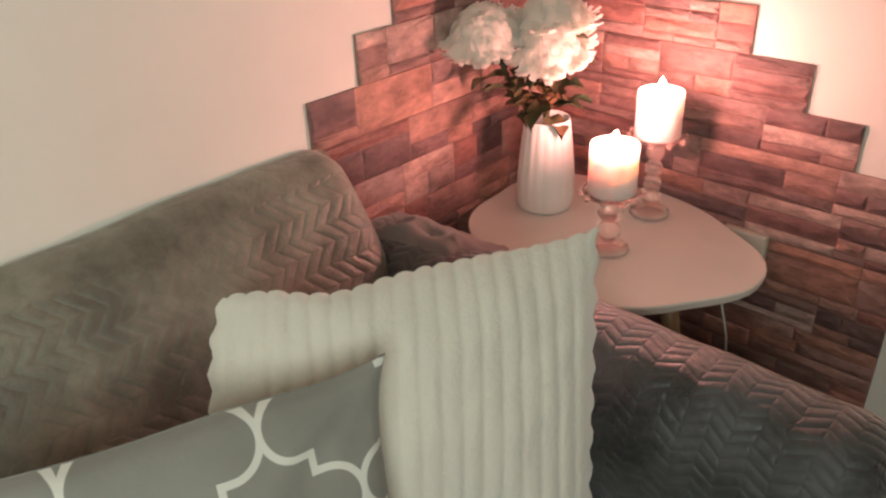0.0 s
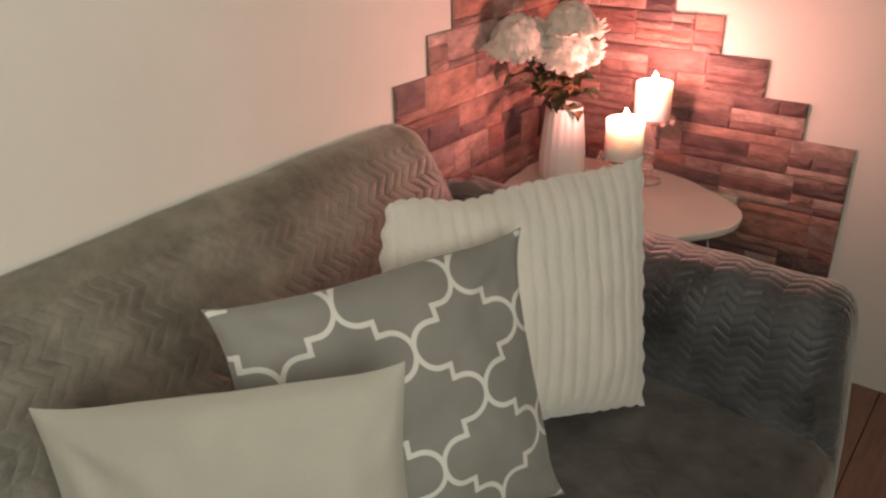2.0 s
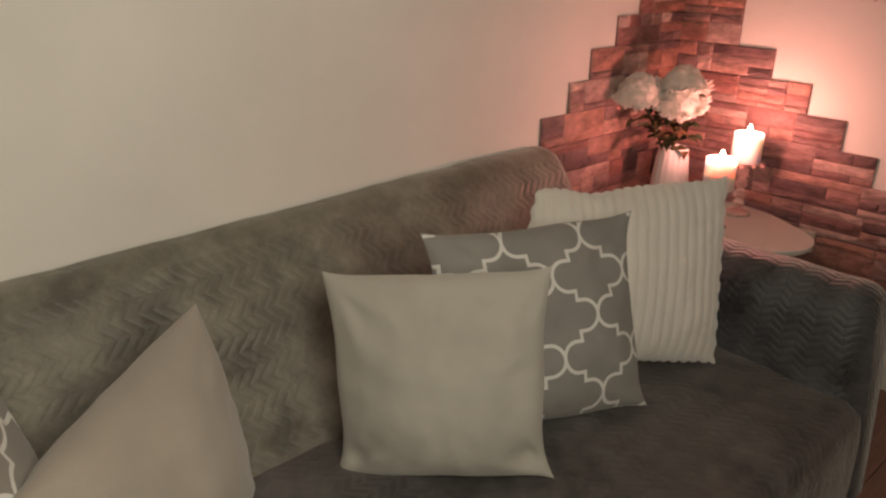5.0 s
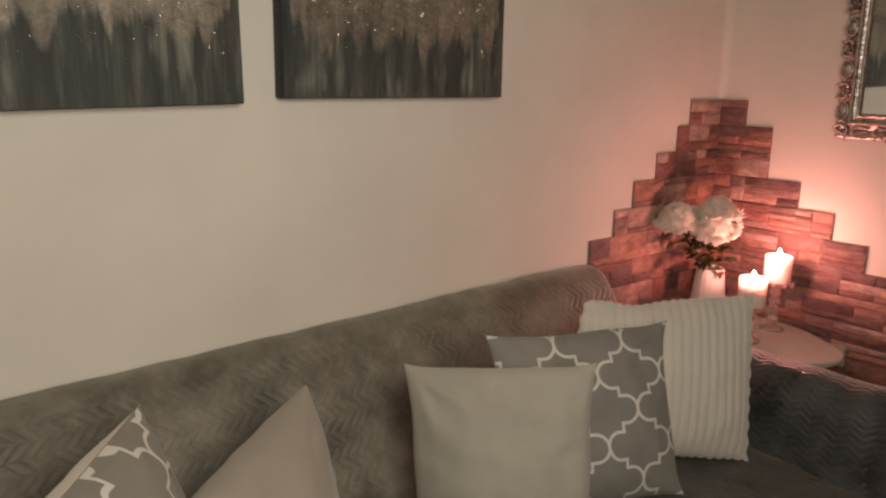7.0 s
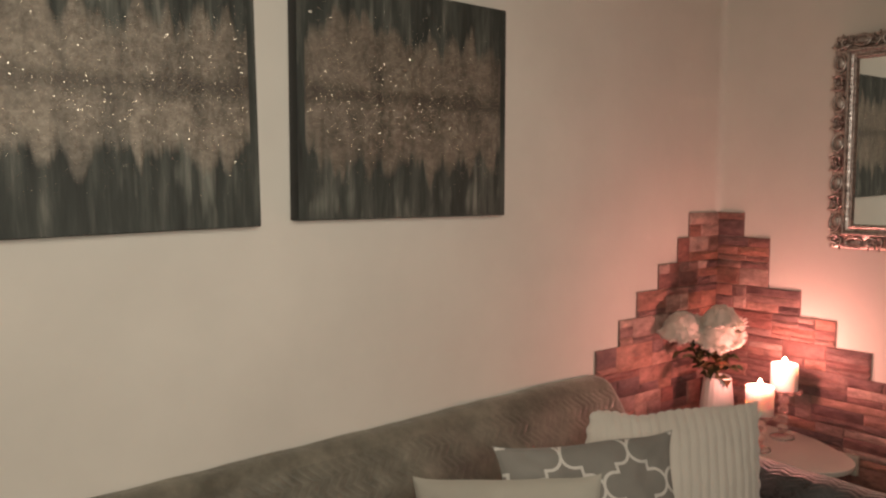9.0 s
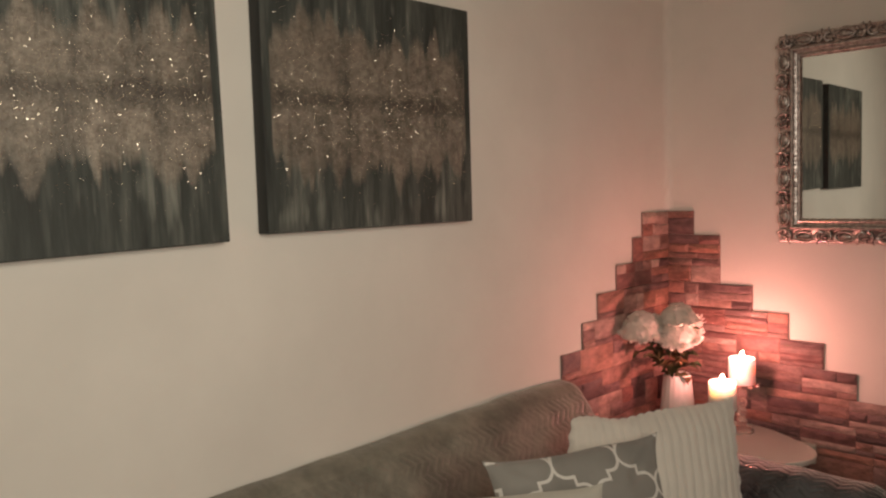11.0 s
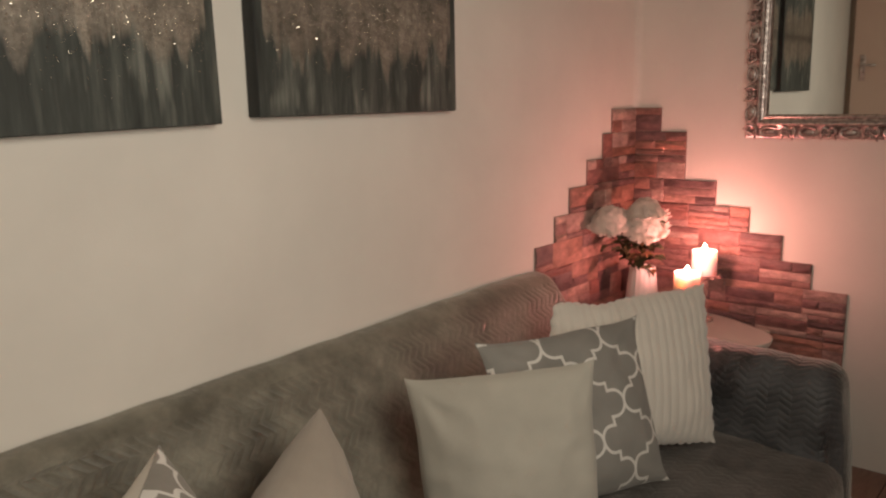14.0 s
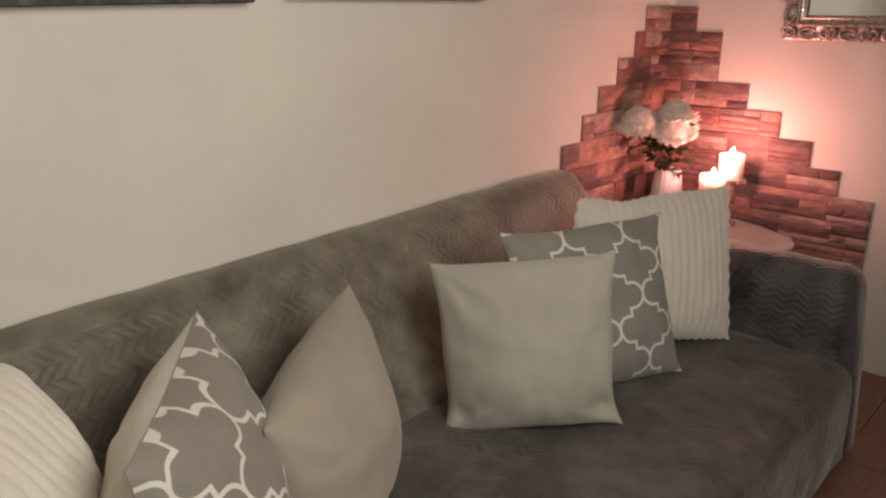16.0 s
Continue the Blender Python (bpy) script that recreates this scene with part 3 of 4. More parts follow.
cushion("plain taupe cotton cushion turned towards the corner", (0.549, -2.213, 0.61), (0.334, -1.863, 0.688), (0.362, -1.842, 0.35), 0.25, M_TAUPE, M_TAUPE, seed=4, soft=True)
cushion("grey cushion with a white lattice print and cream back", (0.655, -2.465, 0.705), (0.301, -2.167, 0.713), (0.345, -2.13, 0.325), 0.27, M_TRELLIS_WARM, M_BACKCLOTH, seed=5, shift=0.05)
cushion("white wide-ribbed plush cushion turned towards the corner", (0.658, -2.775, 0.722), (0.318, -2.458, 0.75), (0.378, -2.398, 0.325), 0.27, M_CORD, M_CORD, ribs=0.0235, nose=-0.03, dip=0.0, seed=6, blunt=(0.02, 0.02), rib_height=0.009)


# ---- side table ----
TABLE_Z = 0.455
table = thing("side_table", (0.31, -0.27, 0), "white rounded-triangle side table with wooden legs", "table")
corners = [(0.165, -0.17), (0.28, -0.372), (0.495, -0.235)]
outline = []
for k in range(3):
    a, b = Vector(corners[k]), Vector(corners[(k + 1) % 3])
    d = (b - a).normalized()
    nrm = Vector((d.y, -d.x))
    for i in range(22):
        s = i / 22
        bow = 0.045 * 4 * s * (1 - s)
        outline.append(a + (b - a) * s + nrm * (0.13 + bow))
    prev_n, c = nrm, Vector(corners[(k + 2) % 3])
    d2 = (c - b).normalized()
    n2 = Vector((d2.y, -d2.x))
    ang = prev_n.angle_signed(n2)
    for i in range(1, 12):
        t = -ang * i / 12
        outline.append(b + 0.13 * Vector((prev_n.x * math.cos(t) - prev_n.y * math.sin(t), prev_n.x * math.sin(t) + prev_n.y * math.cos(t))))
# even out the joints of arcs and sides
for _ in range(5):
    m = len(outline)
    outline = [(outline[i - 1] + outline[i] * 2 + outline[(i + 1) % m]) / 4 for i in range(m)]
bm = bmesh.new()
hub = Vector((0.31, -0.27))
levels = []
for z, k in ((-0.02, 0.975), (-0.016, 0.99), (-0.004, 1.0), (-0.001, 0.997), (0.0, 0.99)):
    levels.append([bm.verts.new((*((p - hub) * k), TABLE_Z + z)) for p in outline])
for p, q in zip(levels, levels[1:]):
    for i in range(len(outline)):
        j = (i + 1) % len(outline)
        bm.faces.new((p[i], p[j], q[j], q[i]))
bm.faces.new(list(reversed(levels[0])))
bm.faces.new(levels[-1])
bmesh.ops.recalc_face_normals(bm, faces=bm.faces[:])
tabletop = part("tabletop", bm, M_TABLE, table, "white lacquered top with rounded corners", smooth=False)
for cx, cy in ((0.175, -0.175), (0.28, -0.41), (0.50, -0.245)):
    bm = bmesh.new()
    px, py = cx - hub.x, cy - hub.y
    tube(bm, [(px * 1.18, py * 1.18, 0.0), (px * 0.95, py * 0.95, 0.22), (px * 0.75, py * 0.75, TABLE_Z - 0.02)], [0.011, 0.015, 0.019], 14)
    part("leg", bm, M_LEG, table, "turned beech leg")


# ---- vase with chrysanthemums ----
VX, VY = 0.158, -0.222
vase = thing("vase", (VX, VY, TABLE_Z), "white fluted ceramic vase on the side table", "vase")
prof = [(0.045, 0.0), (0.053, 0.002), (0.0565, 0.010), (0.058, 0.035), (0.057, 0.07), (0.0535, 0.11), (0.049, 0.15), (0.0455, 0.178), (0.045, 0.185), (0.0435, 0.189), (0.042, 0.187), (0.042, 0.15), (0.046, 0.10), (0.05, 0.04), (0.045, 0.012)]


def flutes(a, i):
    return 1 + (0.024 * (abs(math.sin(a * 9)) - 0.6) if 2 <= i <= 8 else 0)


part("vase_body", lathe(bmesh.new(), prof[:9], 144, flute=flutes, high=False), M_CERAMIC, vase)
part("vase_neck", lathe(bmesh.new(), prof[8:], 72, low=False), M_CERAMIC, vase, "smooth rim and inside of the vase")


def petal_mesh(length, width, curl, cup):
    bm = bmesh.new()
    rows = []
    for j in range(6):
        t = j / 5
        half = width / 2 * math.sin(math.pi * (0.12 + 0.70 * t)) ** 0.8
        ang = curl * t * t
        px, pz = length * t * math.cos(ang * 0.6), length * t * math.sin(ang)
        rows.append([bm.verts.new((px, half * c, pz + cup * half * abs(c))) for c in (-1, -0.4, 0.4, 1)])
    for p, q in zip(rows, rows[1:]):
        for i in range(3):
            bm.faces.new((p[i], p[i + 1], q[i + 1], q[i]))
    bm.normal_update()
    for f in bm.faces:
        f.smooth = True
    me = bpy.data.meshes.new("petal")
    bm.to_mesh(me)
    bm.free()
    me.materials.append(M_PETAL)
    return me


PETALS = [petal_mesh(0.043, 0.0165, 0.75, 0.5), petal_mesh(0.040, 0.016, 0.1, 0.35), petal_mesh(0.032, 0.0175, -0.4, 0.2), petal_mesh(0.026, 0.0165, -0.6, 0.2)]


def blossom(place, lean, turn, scale, base):
    root = thing("chrysanthemum", place, "large white artificial chrysanthemum on a leafy stem in the vase", "flower", "flowers in the vase")
    rng = random.Random(int(turn * 10))
    axis = pose(0, 0, 0, lean[0], lean[1], 0)
    # rings of petals that lie down over a dome from the crown, the lowest flaring out with lifted tips:
    # (how many, angle from the crown, lift off the dome, which petal)
    for layer, (count, polar, lift, mesh) in enumerate(((18, 112, 80, 0), (24, 103, 68, 0), (28, 92, 53, 1), (30, 80, 40, 1), (30, 68, 33, 2), (28, 56, 29, 2), (24, 44, 27, 3), (20, 32, 27, 3), (14, 20, 28, 3), (8, 8, 34, 3))):
        for k in range(count):
            ob = new("petal", PETALS[mesh])
            ob.parent = root
            az = 360 / count * k + layer * 11 + rng.uniform(-6, 6) + turn
            at = pose(0, 0, 0, 0, 0, az) @ pose(0.043 * math.sin(radians(polar)), 0, 0.043 * math.cos(radians(polar)))
            m = axis @ Matrix.Diagonal((1.05, 1.05, 0.86, 1)) @ at @ pose(0, 0, 0, rng.uniform(-16, 16), polar - lift + rng.uniform(-9, 9), rng.uniform(-10, 10))
            ob.matrix_local = m @ Matrix.Diagonal((*[scale * rng.uniform(0.82, 1.1)] * 3, 1))
    bm = bmesh.new()
    bmesh.ops.create_icosphere(bm, subdivisions=3, radius=0.043 * scale)
    for v in bm.verts:
        v.co = axis @ Vector((v.co.x, v.co.y, v.co.z * 0.72 + 0.004)) * (1 + 0.05 * noise.noise(v.co * 90))
    part("flower_heart", bm, M_PETAL, root)
    bm = bmesh.new()
    start, end = Vector((0, 0, 0)), Vector(base) - Vector(place)
    pts = [start.lerp(end, t) + Vector((0.012 * math.sin(3 * t + turn), 0.010 * math.sin(4 * t), 0)) * min(1, 3 * t * (1 - t)) for t in [i / 10 for i in range(11)]]
    tube(bm, pts, 0.0032, 8)
    stem = part("stem", bm, M_STEM, root, "green stem")
    for k in range(11):
        t = 0.16 + 0.055 * k
        at = start.lerp(end, t)
        az = turn + k * 137.0
        bm = bmesh.new()
        le, wi = rng.uniform(0.06, 0.095), rng.uniform(0.03, 0.048)
        rows = []
        for j in range(9):
            q = j / 8
            half = wi / 2 * math.sin(math.pi * min(1, q * 0.94 + 0.05)) ** 0.7 * (1 + 0.35 * math.sin(q * 17))
            rows.append([bm.verts.new((le * q, half * c, 0.012 * math.sin(q * 2.4) - 0.03 * q * q + 0.007 * abs(c) * (1 + math.sin(9 * q)))) for c in (-1, -0.5, 0, 0.5, 1)])
        for p, q in zip(rows, rows[1:]):
            for i in range(4):
                bm.faces.new((p[i], p[i + 1], q[i + 1], q[i]))
        leaf = part("leaf", bm, M_LEAF, stem, "dark green leaf tinged with rust")
        leaf.matrix_local = Matrix.Translation(at) @ pose(0, 0, 0, rng.uniform(-20, 20), rng.uniform(-40, 10), az)
    return root


NECK = (VX, VY, TABLE_Z + 0.12)
blossom((0.070, -0.307, 0.817), (24, 10), 10.0, 1.0, NECK)
blossom((0.172, -0.245, 0.799), (28, 18), 47.0, 0.98, NECK)
blossom((0.160, -0.212, 0.843), (6, 4), 83.0, 0.95, NECK)


# ---- candles in glass holders ----
def candle_on_holder(x, y, top, bottom):
    holder = thing("candle_holder", (x, y, TABLE_Z + 0.001), "clear rosy glass candle holder of stacked balls", "candle holder", "candle holders on the side table")
    h = bottom - TABLE_Z
    base = [(0.0385, 0.0), (0.040, 0.003), (0.038, 0.008), (0.026, 0.013), (0.012, 0.019)]
    part("foot", lathe(bmesh.new(), [(0.02, 0.0)] + base, 40), M_GLASS, holder).visible_shadow = False
    low, high = 0.017, h - 0.018
    count = max(2, round((high - low) / 0.034))
    size = (high - low) / count
    for k in range(count):
        bm = bmesh.new()
        bmesh.ops.create_uvsphere(bm, u_segments=24, v_segments=14, radius=size * 0.53)
        for v in bm.verts:
            v.co = Vector((v.co.x * 1.05, v.co.y * 1.05, v.co.z + low + size * (k + 0.5)))
        part("ball", bm, M_GLASS, holder).visible_shadow = False
    cup = [(0.010, h - 0.020), (0.022, h - 0.016), (0.040, h - 0.009), (0.050, h - 0.004), (0.052, h + 0.003), (0.0505, h + 0.004), (0.048, h - 0.0005), (0.02, h - 0.001)]
    dish = part("dish", lathe(bmesh.new(), cup, 40), M_GLASS, holder)
    dish.visible_shadow = False
    for k in range(10):
        a = 2 * math.pi * k / 10
        bm = bmesh.new()
        bmesh.ops.create_uvsphere(bm, u_segments=12, v_segments=8, radius=0.0065)
        bmesh.ops.translate(bm, verts=bm.verts[:], vec=(0.053 * math.cos(a), 0.053 * math.sin(a), h - 0.002))
        part("bead", bm, M_GLASS, dish).visible_shadow = False
    candle = thing("candle", (x, y, bottom + 0.0005), "white pillar candle burning on its glass holder", "candle", "burning pillar candles")
    ht, r = top - bottom, 0.043
    prof = [(0.02, 0.0), (r - 0.002, 0.0), (r, 0.002), (r, ht * 0.5), (r, ht - 0.003), (r - 0.001, ht - 0.0005), (r - 0.003, ht), (r - 0.006, ht - 0.001), (r - 0.011, ht - 0.005), (r - 0.02, ht - 0.008), (0.004, ht - 0.009)]
    part("wax_body", lathe(bmesh.new(), prof, 56), M_WAX, candle)
    bm = bmesh.new()
    tube(bm, [(0, 0, ht - 0.009), (0.0005, 0, ht - 0.003), (0.0016, 0, ht + 0.001)], 0.0011, 8)
    wick = part("wick", bm, M_WICK, candle, "burnt black wick")
    flame = [(0.0008, ht - 0.003), (0.0050, ht + 0.001), (0.0072, ht + 0.006), (0.0068, ht + 0.012), (0.0044, ht + 0.018), (0.0016, ht + 0.023), (0.0004, ht + 0.025)]
    ob = part("flame", lathe(bmesh.new(), flame, 16), M_FLAME, wick, "small bright flame")
    ob.visible_shadow = False


candle_on_holder(0.344, -0.127, 0.707, 0.619)
candle_on_holder(0.359, -0.302, 0.662, 0.572)


# ---- socket box and cable behind the table ----
socket = thing("socket_box", (0.50, 0, 0.39), "cream plastic socket box on the stone cladding", "socket")
part("cover", box(bmesh.new(), (-0.045, -0.03, -0.03), (0.045, -0.011, 0.035), 0.004, 3), M_PLASTIC, socket)
bm = bmesh.new()
tube(bm, [(0.545, -0.04, 0.39), (0.548, -0.12, 0.40), (0.536, -0.18, 0.39), (0.545, -0.2, 0.36), (0.565, -0.205, 0.30), (0.578, -0.21, 0.2), (0.60, -0.2, 0.1), (0.64, -0.2, 0.006), (0.72, -0.16, 0.006)], 0.0022, 8)
tagged(part("power_cable", bm, M_CABLE), "thin white power cable hanging under the table", "cable")


# ---- paintings ----
def painting(y0, y1, z0, z1, label, seed):
    root = thing("painting", (0, (y0 + y1) / 2, (z0 + z1) / 2), label, "painting", "pair of glitter paintings")
    w, h, d = y1 - y0, z1 - z0, 0.04
    part("canvas", box(bmesh.new(), (0.002, -w / 2, -h / 2), (d, w / 2, h / 2), 0.003, 2), M_CANVAS_EDGE, root, "dark painted canvas edges")
    bm = bmesh.new()
    uvl = bm.loops.layers.uv.new("UVMap")
    vs = [bm.verts.new((d + 0.001, a * (w / 2 - 0.002), b * (h / 2 - 0.002))) for a, b in ((-1, -1), (1, -1), (1, 1), (-1, 1))]
    f = bm.faces.new(vs)
    for l, uv in zip(f.loops, ((0, 0), (1, 0), (1, 1), (0, 1))):
        l[uvl].uv = uv
    part("painted_face", bm, M_PAINTING, root, "dark strokes with a champagne glitter band", smooth=False)
    rng = random.Random(seed)
    verts, faces = [], []
    for k in range(5200):
        b = rng.gauss(0.02, 0.15)
        a = rng.uniform(-0.46, 0.46)
        if abs(b) > 0.4:
            continue
        c = Vector((d + 0.0025, a * w, b * h))
        n_ = Vector((1, rng.gauss(-0.35, 0.4), rng.gauss(0, 0.35))).normalized()
        s1 = n_.cross(Vector((0, 0.3, 1))).normalized()
        s2 = n_.cross(s1)
        r = rng.choice((0.0004, 0.0004, 0.0005, 0.0005, 0.0006, 0.0007, 0.0009))
        start = len(verts)
        verts += [tuple(c + s1 * (r * math.cos(q)) + s2 * (r * math.sin(q))) for q in (0.3, 1.57, 2.8, 4.1, 5.4)]
        faces.append(tuple(range(start, start + 5)))
    me = bpy.data.meshes.new("glitter")
    me.from_pydata(verts, [], faces)
    me.materials.append(M_GLITTER)
    ob = new("glitter", me)
    ob.parent = root
    tagged(ob, label="scattered glitter flakes", kind="stuff")
    return root


painting(-1.746, -1.107, 1.210, 1.768, "dark abstract canvas with a champagne glitter band", 3)
painting(-2.455, -1.840, 1.194, 1.752, "dark abstract canvas with dense champagne glitter", 8).rotation_euler = (radians(1.1), 0, 0)


# ---- mirror in an ornate frame ----
MW, MH, RIM = 0.92, 0.686, 0.085
mirror = thing("mirror", (0.416 + MW / 2, -0.004, 1.087 + MH / 2), "wall mirror in an ornate antique silver frame", "mirror")
mirror.rotation_euler = (radians(0.8), 0, radians(1.2))
part("mirror_glass", box(bmesh.new(), (-MW / 2 + RIM - 0.01, -0.02, -MH / 2 + RIM - 0.01), (MW / 2 - RIM + 0.01, -0.014, MH / 2 - RIM + 0.01)), M_MIRROR, mirror, "silvered glass", smooth=False)


def rail(name, sections, lab=""):
    """A moulding round the mirror: sections are (distance in from the outer edge, height off the wall)."""
    bm = bmesh.new()
    rings = []
    for d, y in sections:
        a, b = MW / 2 - d, MH / 2 - d
        rings.append([bm.verts.new((sx * a, -y, sz * b)) for sx, sz in ((-1, -1), (1, -1), (1, 1), (-1, 1))])
    for p, q in zip(rings, rings[1:]):
        for i in range(4):
            j = (i + 1) % 4
            bm.faces.new((p[i], p[j], q[j], q[i]))
    bmesh.ops.recalc_face_normals(bm, faces=bm.faces[:])
    return part(name, bm, M_SILVER, mirror, lab, smooth=False)


outer_rail = rail("outer_rail", [(0.006, 0.0), (0.006, 0.007), (0.011, 0.011), (0.035, 0.014), (0.050, 0.020), (0.052, 0.0)])
inner_rail = rail("inner_rail", [(0.050, 0.0), (0.050, 0.032), (0.054, 0.037), (0.060, 0.036), (0.063, 0.030), (0.070, 0.027), (0.076, 0.031), (0.080, 0.030), (0.085, 0.020), (0.086, 0.012)])


def scroll_mesh(mirrored):
    """One curled leaf of the frame: a tapering C-scroll with two lobes."""
    bm = bmesh.new()
    sgn = -1 if mirrored else 1
    pts, rad = [], []
    for k in range(20):
        t = k / 19
        a = 0.4 + 5.2 * t
        r = 0.021 * (1 - 0.68 * t)
        pts.append((sgn * (r * math.cos(a)), -0.006 - 0.007 * math.sin(math.pi * t), r * math.sin(a)))
        rad.append(0.0026 + 0.0042 * math.sin(math.pi * (0.15 + 0.7 * t)))
    tube(bm, pts, rad, 7)
    for (px, pz, ang, le) in ((0.022, 0.013, 0.9, 0.017), (0.026, 0.0, 0.1, 0.018), (0.021, -0.013, -0.8, 0.016), (-0.004, 0.024, 1.9, 0.014), (-0.006, -0.022, -1.9, 0.013)):
        q = [(sgn * (px + le * (t - 0.5) * math.cos(ang)), -0.005 - 0.006 * math.sin(math.pi * t), pz + le * (t - 0.5) * math.sin(ang)) for t in (0, 0.25, 0.5, 0.75, 1)]
        tube(bm, q, [0.0012, 0.0042, 0.0054, 0.004, 0.0012], 7)
    bm.normal_update()
    for f in bm.faces:
        f.smooth = True
    me = bpy.data.meshes.new("scroll")
    bm.to_mesh(me)
    bm.free()
    me.materials.append(M_SILVER)
    return me


def shell_mesh():
    """An oval boss inside a rolled rim that thins out to one end."""
    bm = bmesh.new()
    pts, rad = [], []
    for k in range(25):
        a = 0.5 + (2 * math.pi - 0.7) * k / 24
        pts.append((0.027 * math.cos(a), -0.008 - 0.003 * math.sin(a * 0.5), 0.0165 * math.sin(a)))
        rad.append(0.002 + 0.0036 * math.sin(math.pi * (0.08 + 0.84 * k / 24)))
    tube(bm, pts, rad, 7)
    start = len(bm.verts)
    bmesh.ops.create_uvsphere(bm, u_segments=14, v_segments=8, radius=1.0)
    bm.verts.ensure_lookup_table()
    for v in bm.verts[start:]:
        v.co = Vector((v.co.x * 0.02, -0.003 + v.co.y * 0.005, v.co.z * 0.011))
    bm.normal_update()
    for f in bm.faces:
        f.smooth = True
    me = bpy.data.meshes.new("shell")
    bm.to_mesh(me)
    bm.free()
    me.materials.append(M_SILVER)
    return me


SCROLLS = [scroll_mesh(False), scroll_mesh(True)]
SHELL = shell_mesh()
rng = random.Random(5)
for side in range(4):
    along = MW if side % 2 == 0 else MH
    count = 2 * round((along - 0.05) / 0.128) + 1
    off = (MH if side % 2 == 0 else MW) / 2 - 0.0265
    for k in range(count):
        s = -along / 2 + 0.027 + (along - 0.054) * k / (count - 1)
        if k % 2:
            x, z = ((s, -off), (off, s), (s, off), (-off, s))[side]
            ob = new("shell", SHELL)
            ob.parent = outer_rail
            ob.matrix_local = pose(x, -0.012, z, 0, 90 * side + rng.uniform(-6, 6), 0)
            continue
        for half in (-1, 1):
            if (k == 0 and half < 0) or (k == count - 1 and half > 0):
                continue
            q = s + half * 0.013
            x, z = ((q, -off), (off, q), (q, off), (-off, q))[side]
            ob = new("scroll", SCROLLS[half > 0])
            ob.parent = outer_rail
            ob.matrix_local = pose(x, -0.012, z, 0, 90 * side + rng.uniform(-14, 14), 0) @ Matrix.Diagonal((0.66, 1.0, 0.9, 1))
bead = bpy.data.meshes.new("bead")
bm = bmesh.new()
bmesh.ops.create_icosphere(bm, subdivisions=1, radius=0.0027)
for f in bm.faces:
    f.smooth = True
bm.to_mesh(bead)
bm.free()
bead.materials.append(M_SILVER)
for side in range(4):
    along = (MW if side % 2 == 0 else MH) - 2 * 0.066
    off = (MH if side % 2 == 0 else MW) / 2 - 0.066
    count = round(along / 0.014)
    for k in range(count):
        s = -along / 2 + along * k / count
        x, z = ((s, -off), (off, s), (-s, off), (-off, -s))[side]
        ob = new("bead", bead)
        ob.parent = inner_rail
        ob.matrix_local = Matrix.Translation((x, -0.0305, z)) @ Matrix.Diagonal((1.4 if side % 2 == 0 else 1, 1, 1.4 if side % 2 else 1, 1))


# ---- door seen in the mirror ----
door = thing("door_1", (0.045, SOUTH, 0), "closed cream lacquered door with a metal handle", "door", kind="structure")
bm = bmesh.new()
pts = []
DW, DH, DR = 0.86, 2.08, 0.09
pts = [(0, 0.0), (DW, 0.0)] + [(DW - DR + DR * math.cos(a), DH - DR + DR * math.sin(a)) for a in [math.pi / 2 * i / 8 for i in range(9)]] + [(DR + DR * math.cos(a), DH - DR + DR * math.sin(a)) for a in [math.pi / 2 + math.pi / 2 * i / 8 for i in range(9)]]
lo = [bm.verts.new((x, 0.002, z + 0.005)) for x, z in pts]
hi = [bm.verts.new((x, 0.042, z + 0.005)) for x, z in pts]
bm.faces.new(hi)
bm.faces.new(list(reversed(lo)))
for i in range(len(pts)):
    j = (i + 1) % len(pts)
    bm.faces.new((lo[i], lo[j], hi[j], hi[i]))
bmesh.ops.recalc_face_normals(bm, faces=bm.faces[:])
leaf = part("door_leaf", bm, M_DOOR, door, smooth=False)
part("handle_plate", box(bmesh.new(), (0.05, 0.043, 1.22), (0.085, 0.05, 1.40), 0.003), M_SILVER, leaf)
bm = bmesh.new()
tube(bm, [(0.067, 0.05, 1.33), (0.067, 0.085, 1.33), (0.085, 0.095, 1.33), (0.16, 0.095, 1.325)], 0.008, 10)
part("door_handle", bm, M_SILVER, leaf)


# ---- floor planks and stones ----
def plank_mesh():
    bm = box(bmesh.new(), (0, 0, 0), (1, 1, 1))
    for v in bm.verts:
        if v.co.z > 0.5:
            v.co.x = 0.5 + (v.co.x - 0.5) * 0.994
    me = bpy.data.meshes.new("plank")
    bm.to_mesh(me)
    bm.free()
    me.materials.append(M_FLOOR)
    return me


PLANK = plank_mesh()
rng = random.Random(11)
for i in range(18):
    x = i * 0.19
    y = SOUTH - rng.uniform(0.0, 1.1)
    while y < 0:
        lo_y, hi_y = max(y, SOUTH), min(y + 1.21, 0)
        wide = min(0.1885, EAST - x)
        if hi_y - lo_y > 0.02 and wide > 0.02:
            ob = new("plank", PLANK)
            ob.parent = floor
            ob.matrix_local = Matrix.Translation((x, lo_y + 0.001, -0.012)) @ Matrix.Diagonal((wide, hi_y - lo_y - 0.002, 0.012, 1))
        y += 1.21


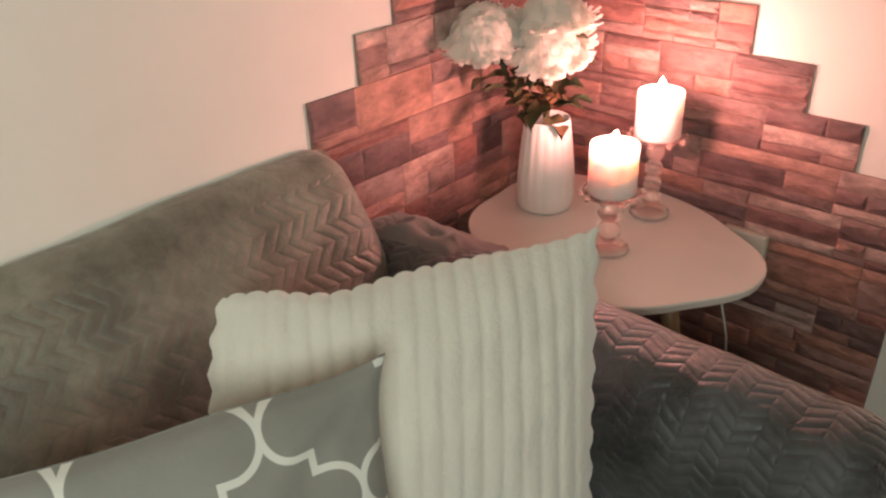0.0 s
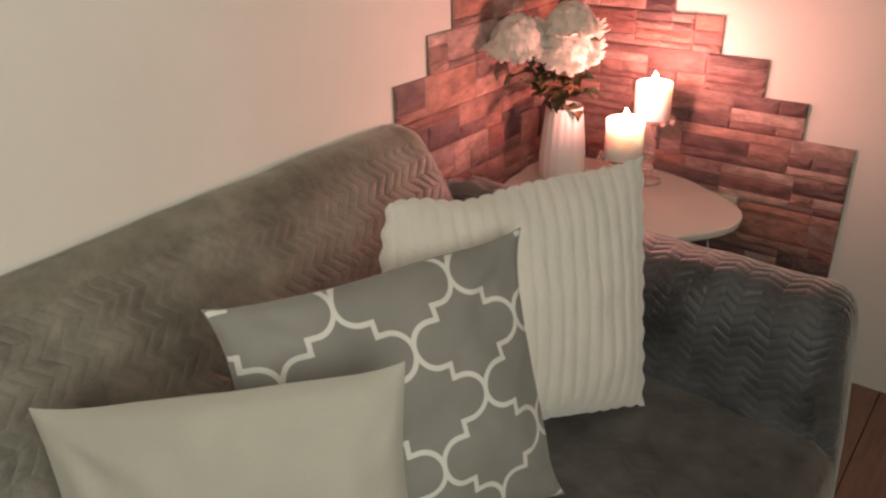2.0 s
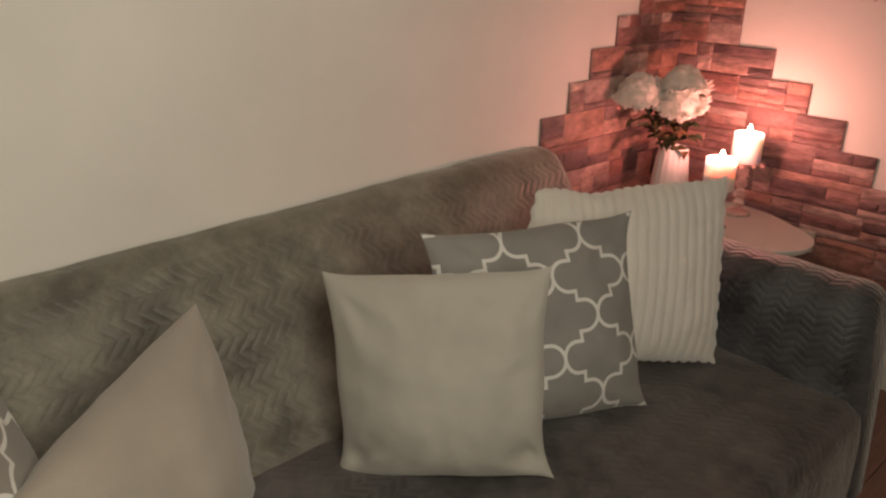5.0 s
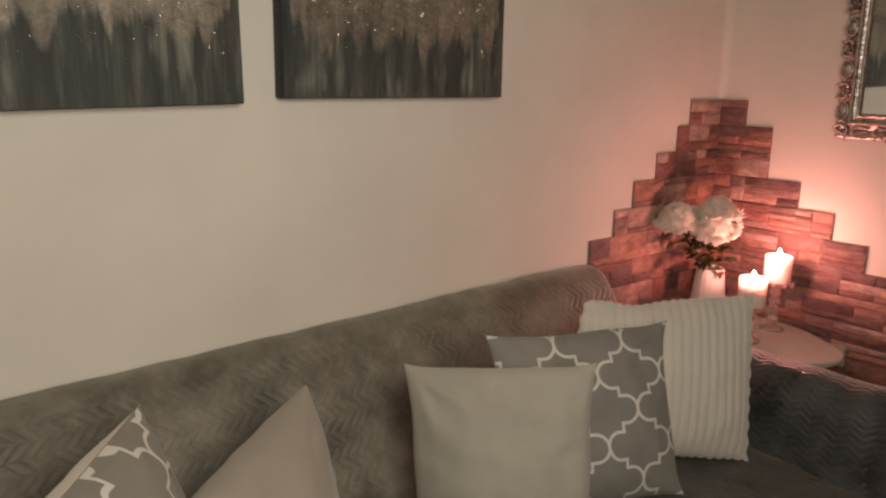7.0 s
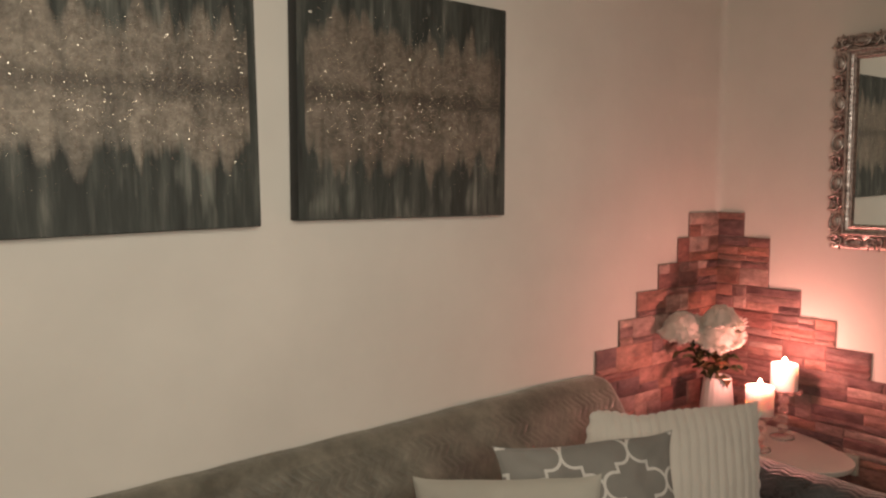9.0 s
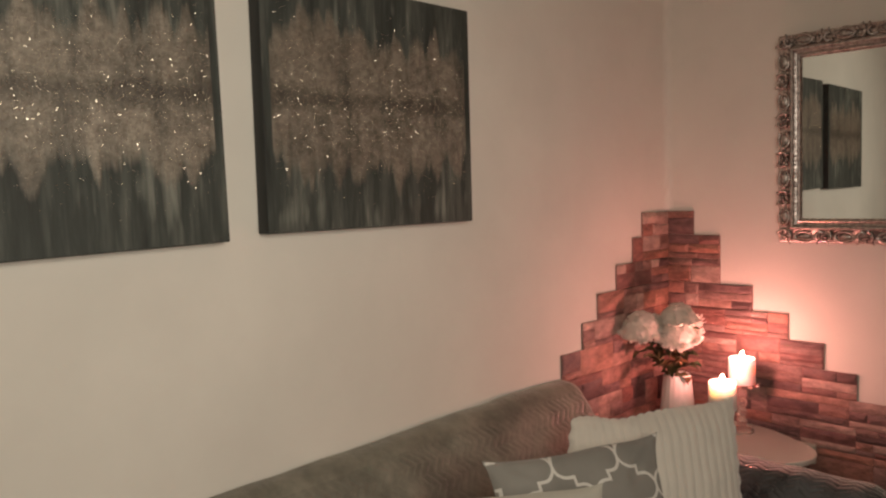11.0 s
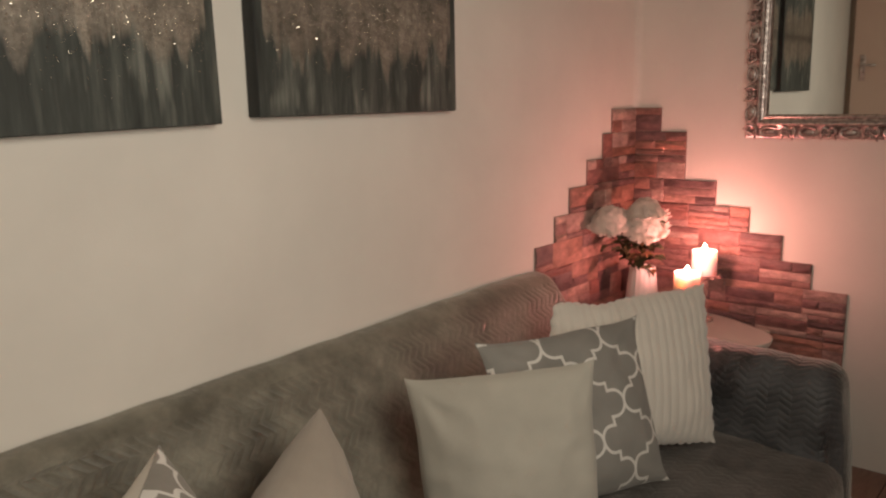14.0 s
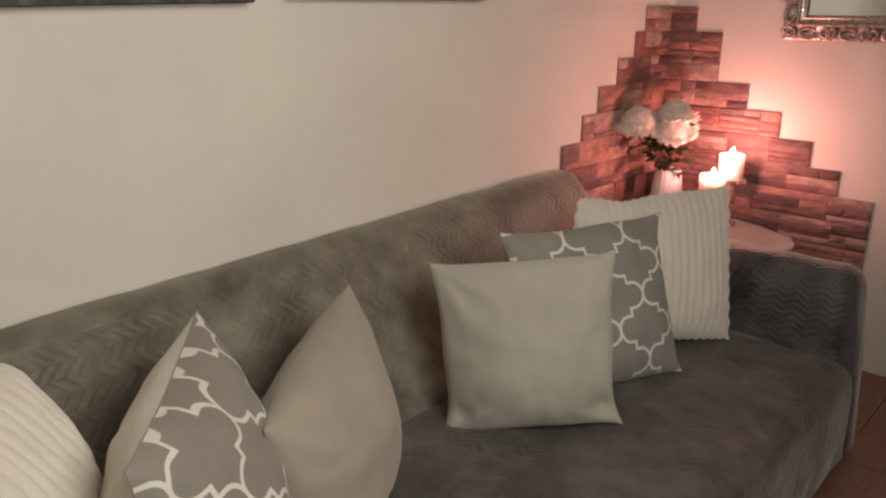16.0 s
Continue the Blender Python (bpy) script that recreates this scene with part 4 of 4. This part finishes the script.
def stone_mesh(seed):
    """A rough-faced slab in a unit box: chipped rim, uneven face. Depth goes along y."""
    rg = random.Random(seed)
    bm = bmesh.new()
    back = [bm.verts.new((x, 0, z)) for x, z in ((0, 0), (1, 0), (1, 1), (0, 1))]
    front = []
    for x, z in ((0.02, 0.05), (0.5, 0.03), (0.98, 0.05), (0.985, 0.5), (0.98, 0.95), (0.5, 0.97), (0.02, 0.95), (0.015, 0.5)):
        front.append(bm.verts.new((x + (rg.uniform(0, 0.07) if x < 0.3 else -rg.uniform(0, 0.07) if x > 0.7 else rg.uniform(-0.15, 0.15)), 0.5 + rg.uniform(-0.3, 0.3), z + (rg.uniform(0, 0.2) if z < 0.3 else -rg.uniform(0, 0.2) if z > 0.7 else rg.uniform(-0.1, 0.1)))))
    mid = [bm.verts.new((x + rg.uniform(-0.06, 0.06), 0.9 + rg.uniform(-0.2, 0.1), z + rg.uniform(-0.08, 0.08))) for x, z in ((0.25, 0.4), (0.55, 0.6), (0.78, 0.45))]
    f = front
    quads = [(f[0], f[1], mid[0]), (f[1], mid[1], mid[0]), (f[1], f[2], mid[2]), (f[1], mid[2], mid[1]), (f[2], f[3], mid[2]), (f[3], f[4], mid[2]), (f[4], f[5], mid[2]), (f[5], mid[1], mid[2]), (f[5], f[6], mid[1]), (f[6], mid[0], mid[1]), (f[6], f[7], mid[0]), (f[7], f[0], mid[0])]
    for q in quads:
        bm.faces.new(q)
    b = back
    for q in ((b[0], f[0], f[7]), (b[0], f[7], b[3]), (b[3], f[7], f[6]), (b[0], b[1], f[1]), (b[0], f[1], f[0]), (b[1], f[2], f[1]), (b[1], b[2], f[3]), (b[1], f[3], f[2]), (b[2], f[4], f[3]), (b[2], b[3], f[5]), (b[2], f[5], f[4]), (b[3], f[6], f[5])):
        bm.faces.new(q)
    bmesh.ops.recalc_face_normals(bm, faces=bm.faces[:])
    me = bpy.data.meshes.new("stone")
    bm.to_mesh(me)
    bm.free()
    me.materials.append(M_STONE)
    return me


STONES = [stone_mesh(k) for k in range(18)]


def lay_stones(root, ends, place, seed, longest, splits):
    rg = random.Random(seed)
    ex = place(1, 0, 0) - place(0, 0, 0)
    ed = place(0, 1, 0) - place(0, 0, 0)
    for k, end in enumerate(ends):
        top = 1.198 - k * COURSE
        low = max(0.004, top - COURSE)
        s = 0.0
        while s < end - 0.004:
            le = min(rg.uniform(0.09, longest), end - s)
            if end - s - le < 0.05:
                le = end - s
            heights = rg.choice(splits)
            z = low
            for part_h in heights:
                hh = (top - low) * part_h
                cuts = [0.0, 1.0] if rg.random() < 0.45 or le < 0.1 else [0.0, rg.uniform(0.35, 0.65), 1.0]
                for a, b in zip(cuts, cuts[1:]):
                    s0, s1 = s + le * a, s + le * b
                    ob = new("stone", rg.choice(STONES))
                    ob.parent = root
                    at = place(s0 + 0.0006, 0.005, z + 0.0006)
                    deep = rg.uniform(0.003, 0.009)
                    m = Matrix((ex * (s1 - s0 - 0.0012), ed * deep, Vector((0, 0, hh - 0.0012)))).transposed().to_4x4()
                    ob.matrix_local = Matrix.Translation(at) @ m
                z += hh
            s += le


lay_stones(clad_north, ENDS_NORTH, on_north, 21, 0.28, ((0.5, 0.5), (0.38, 0.62), (0.33, 0.33, 0.34), (0.28, 0.42, 0.3), (0.24, 0.36, 0.4), (0.7, 0.3), (0.2, 0.3, 0.25, 0.25)))
lay_stones(clad_west, ENDS_WEST, on_west, 34, 0.2, ((0.5, 0.5), (0.38, 0.62), (0.6, 0.4), (0.33, 0.33, 0.34), (0.28, 0.42, 0.3), (0.7, 0.3), (1.0,), (0.24, 0.76)))
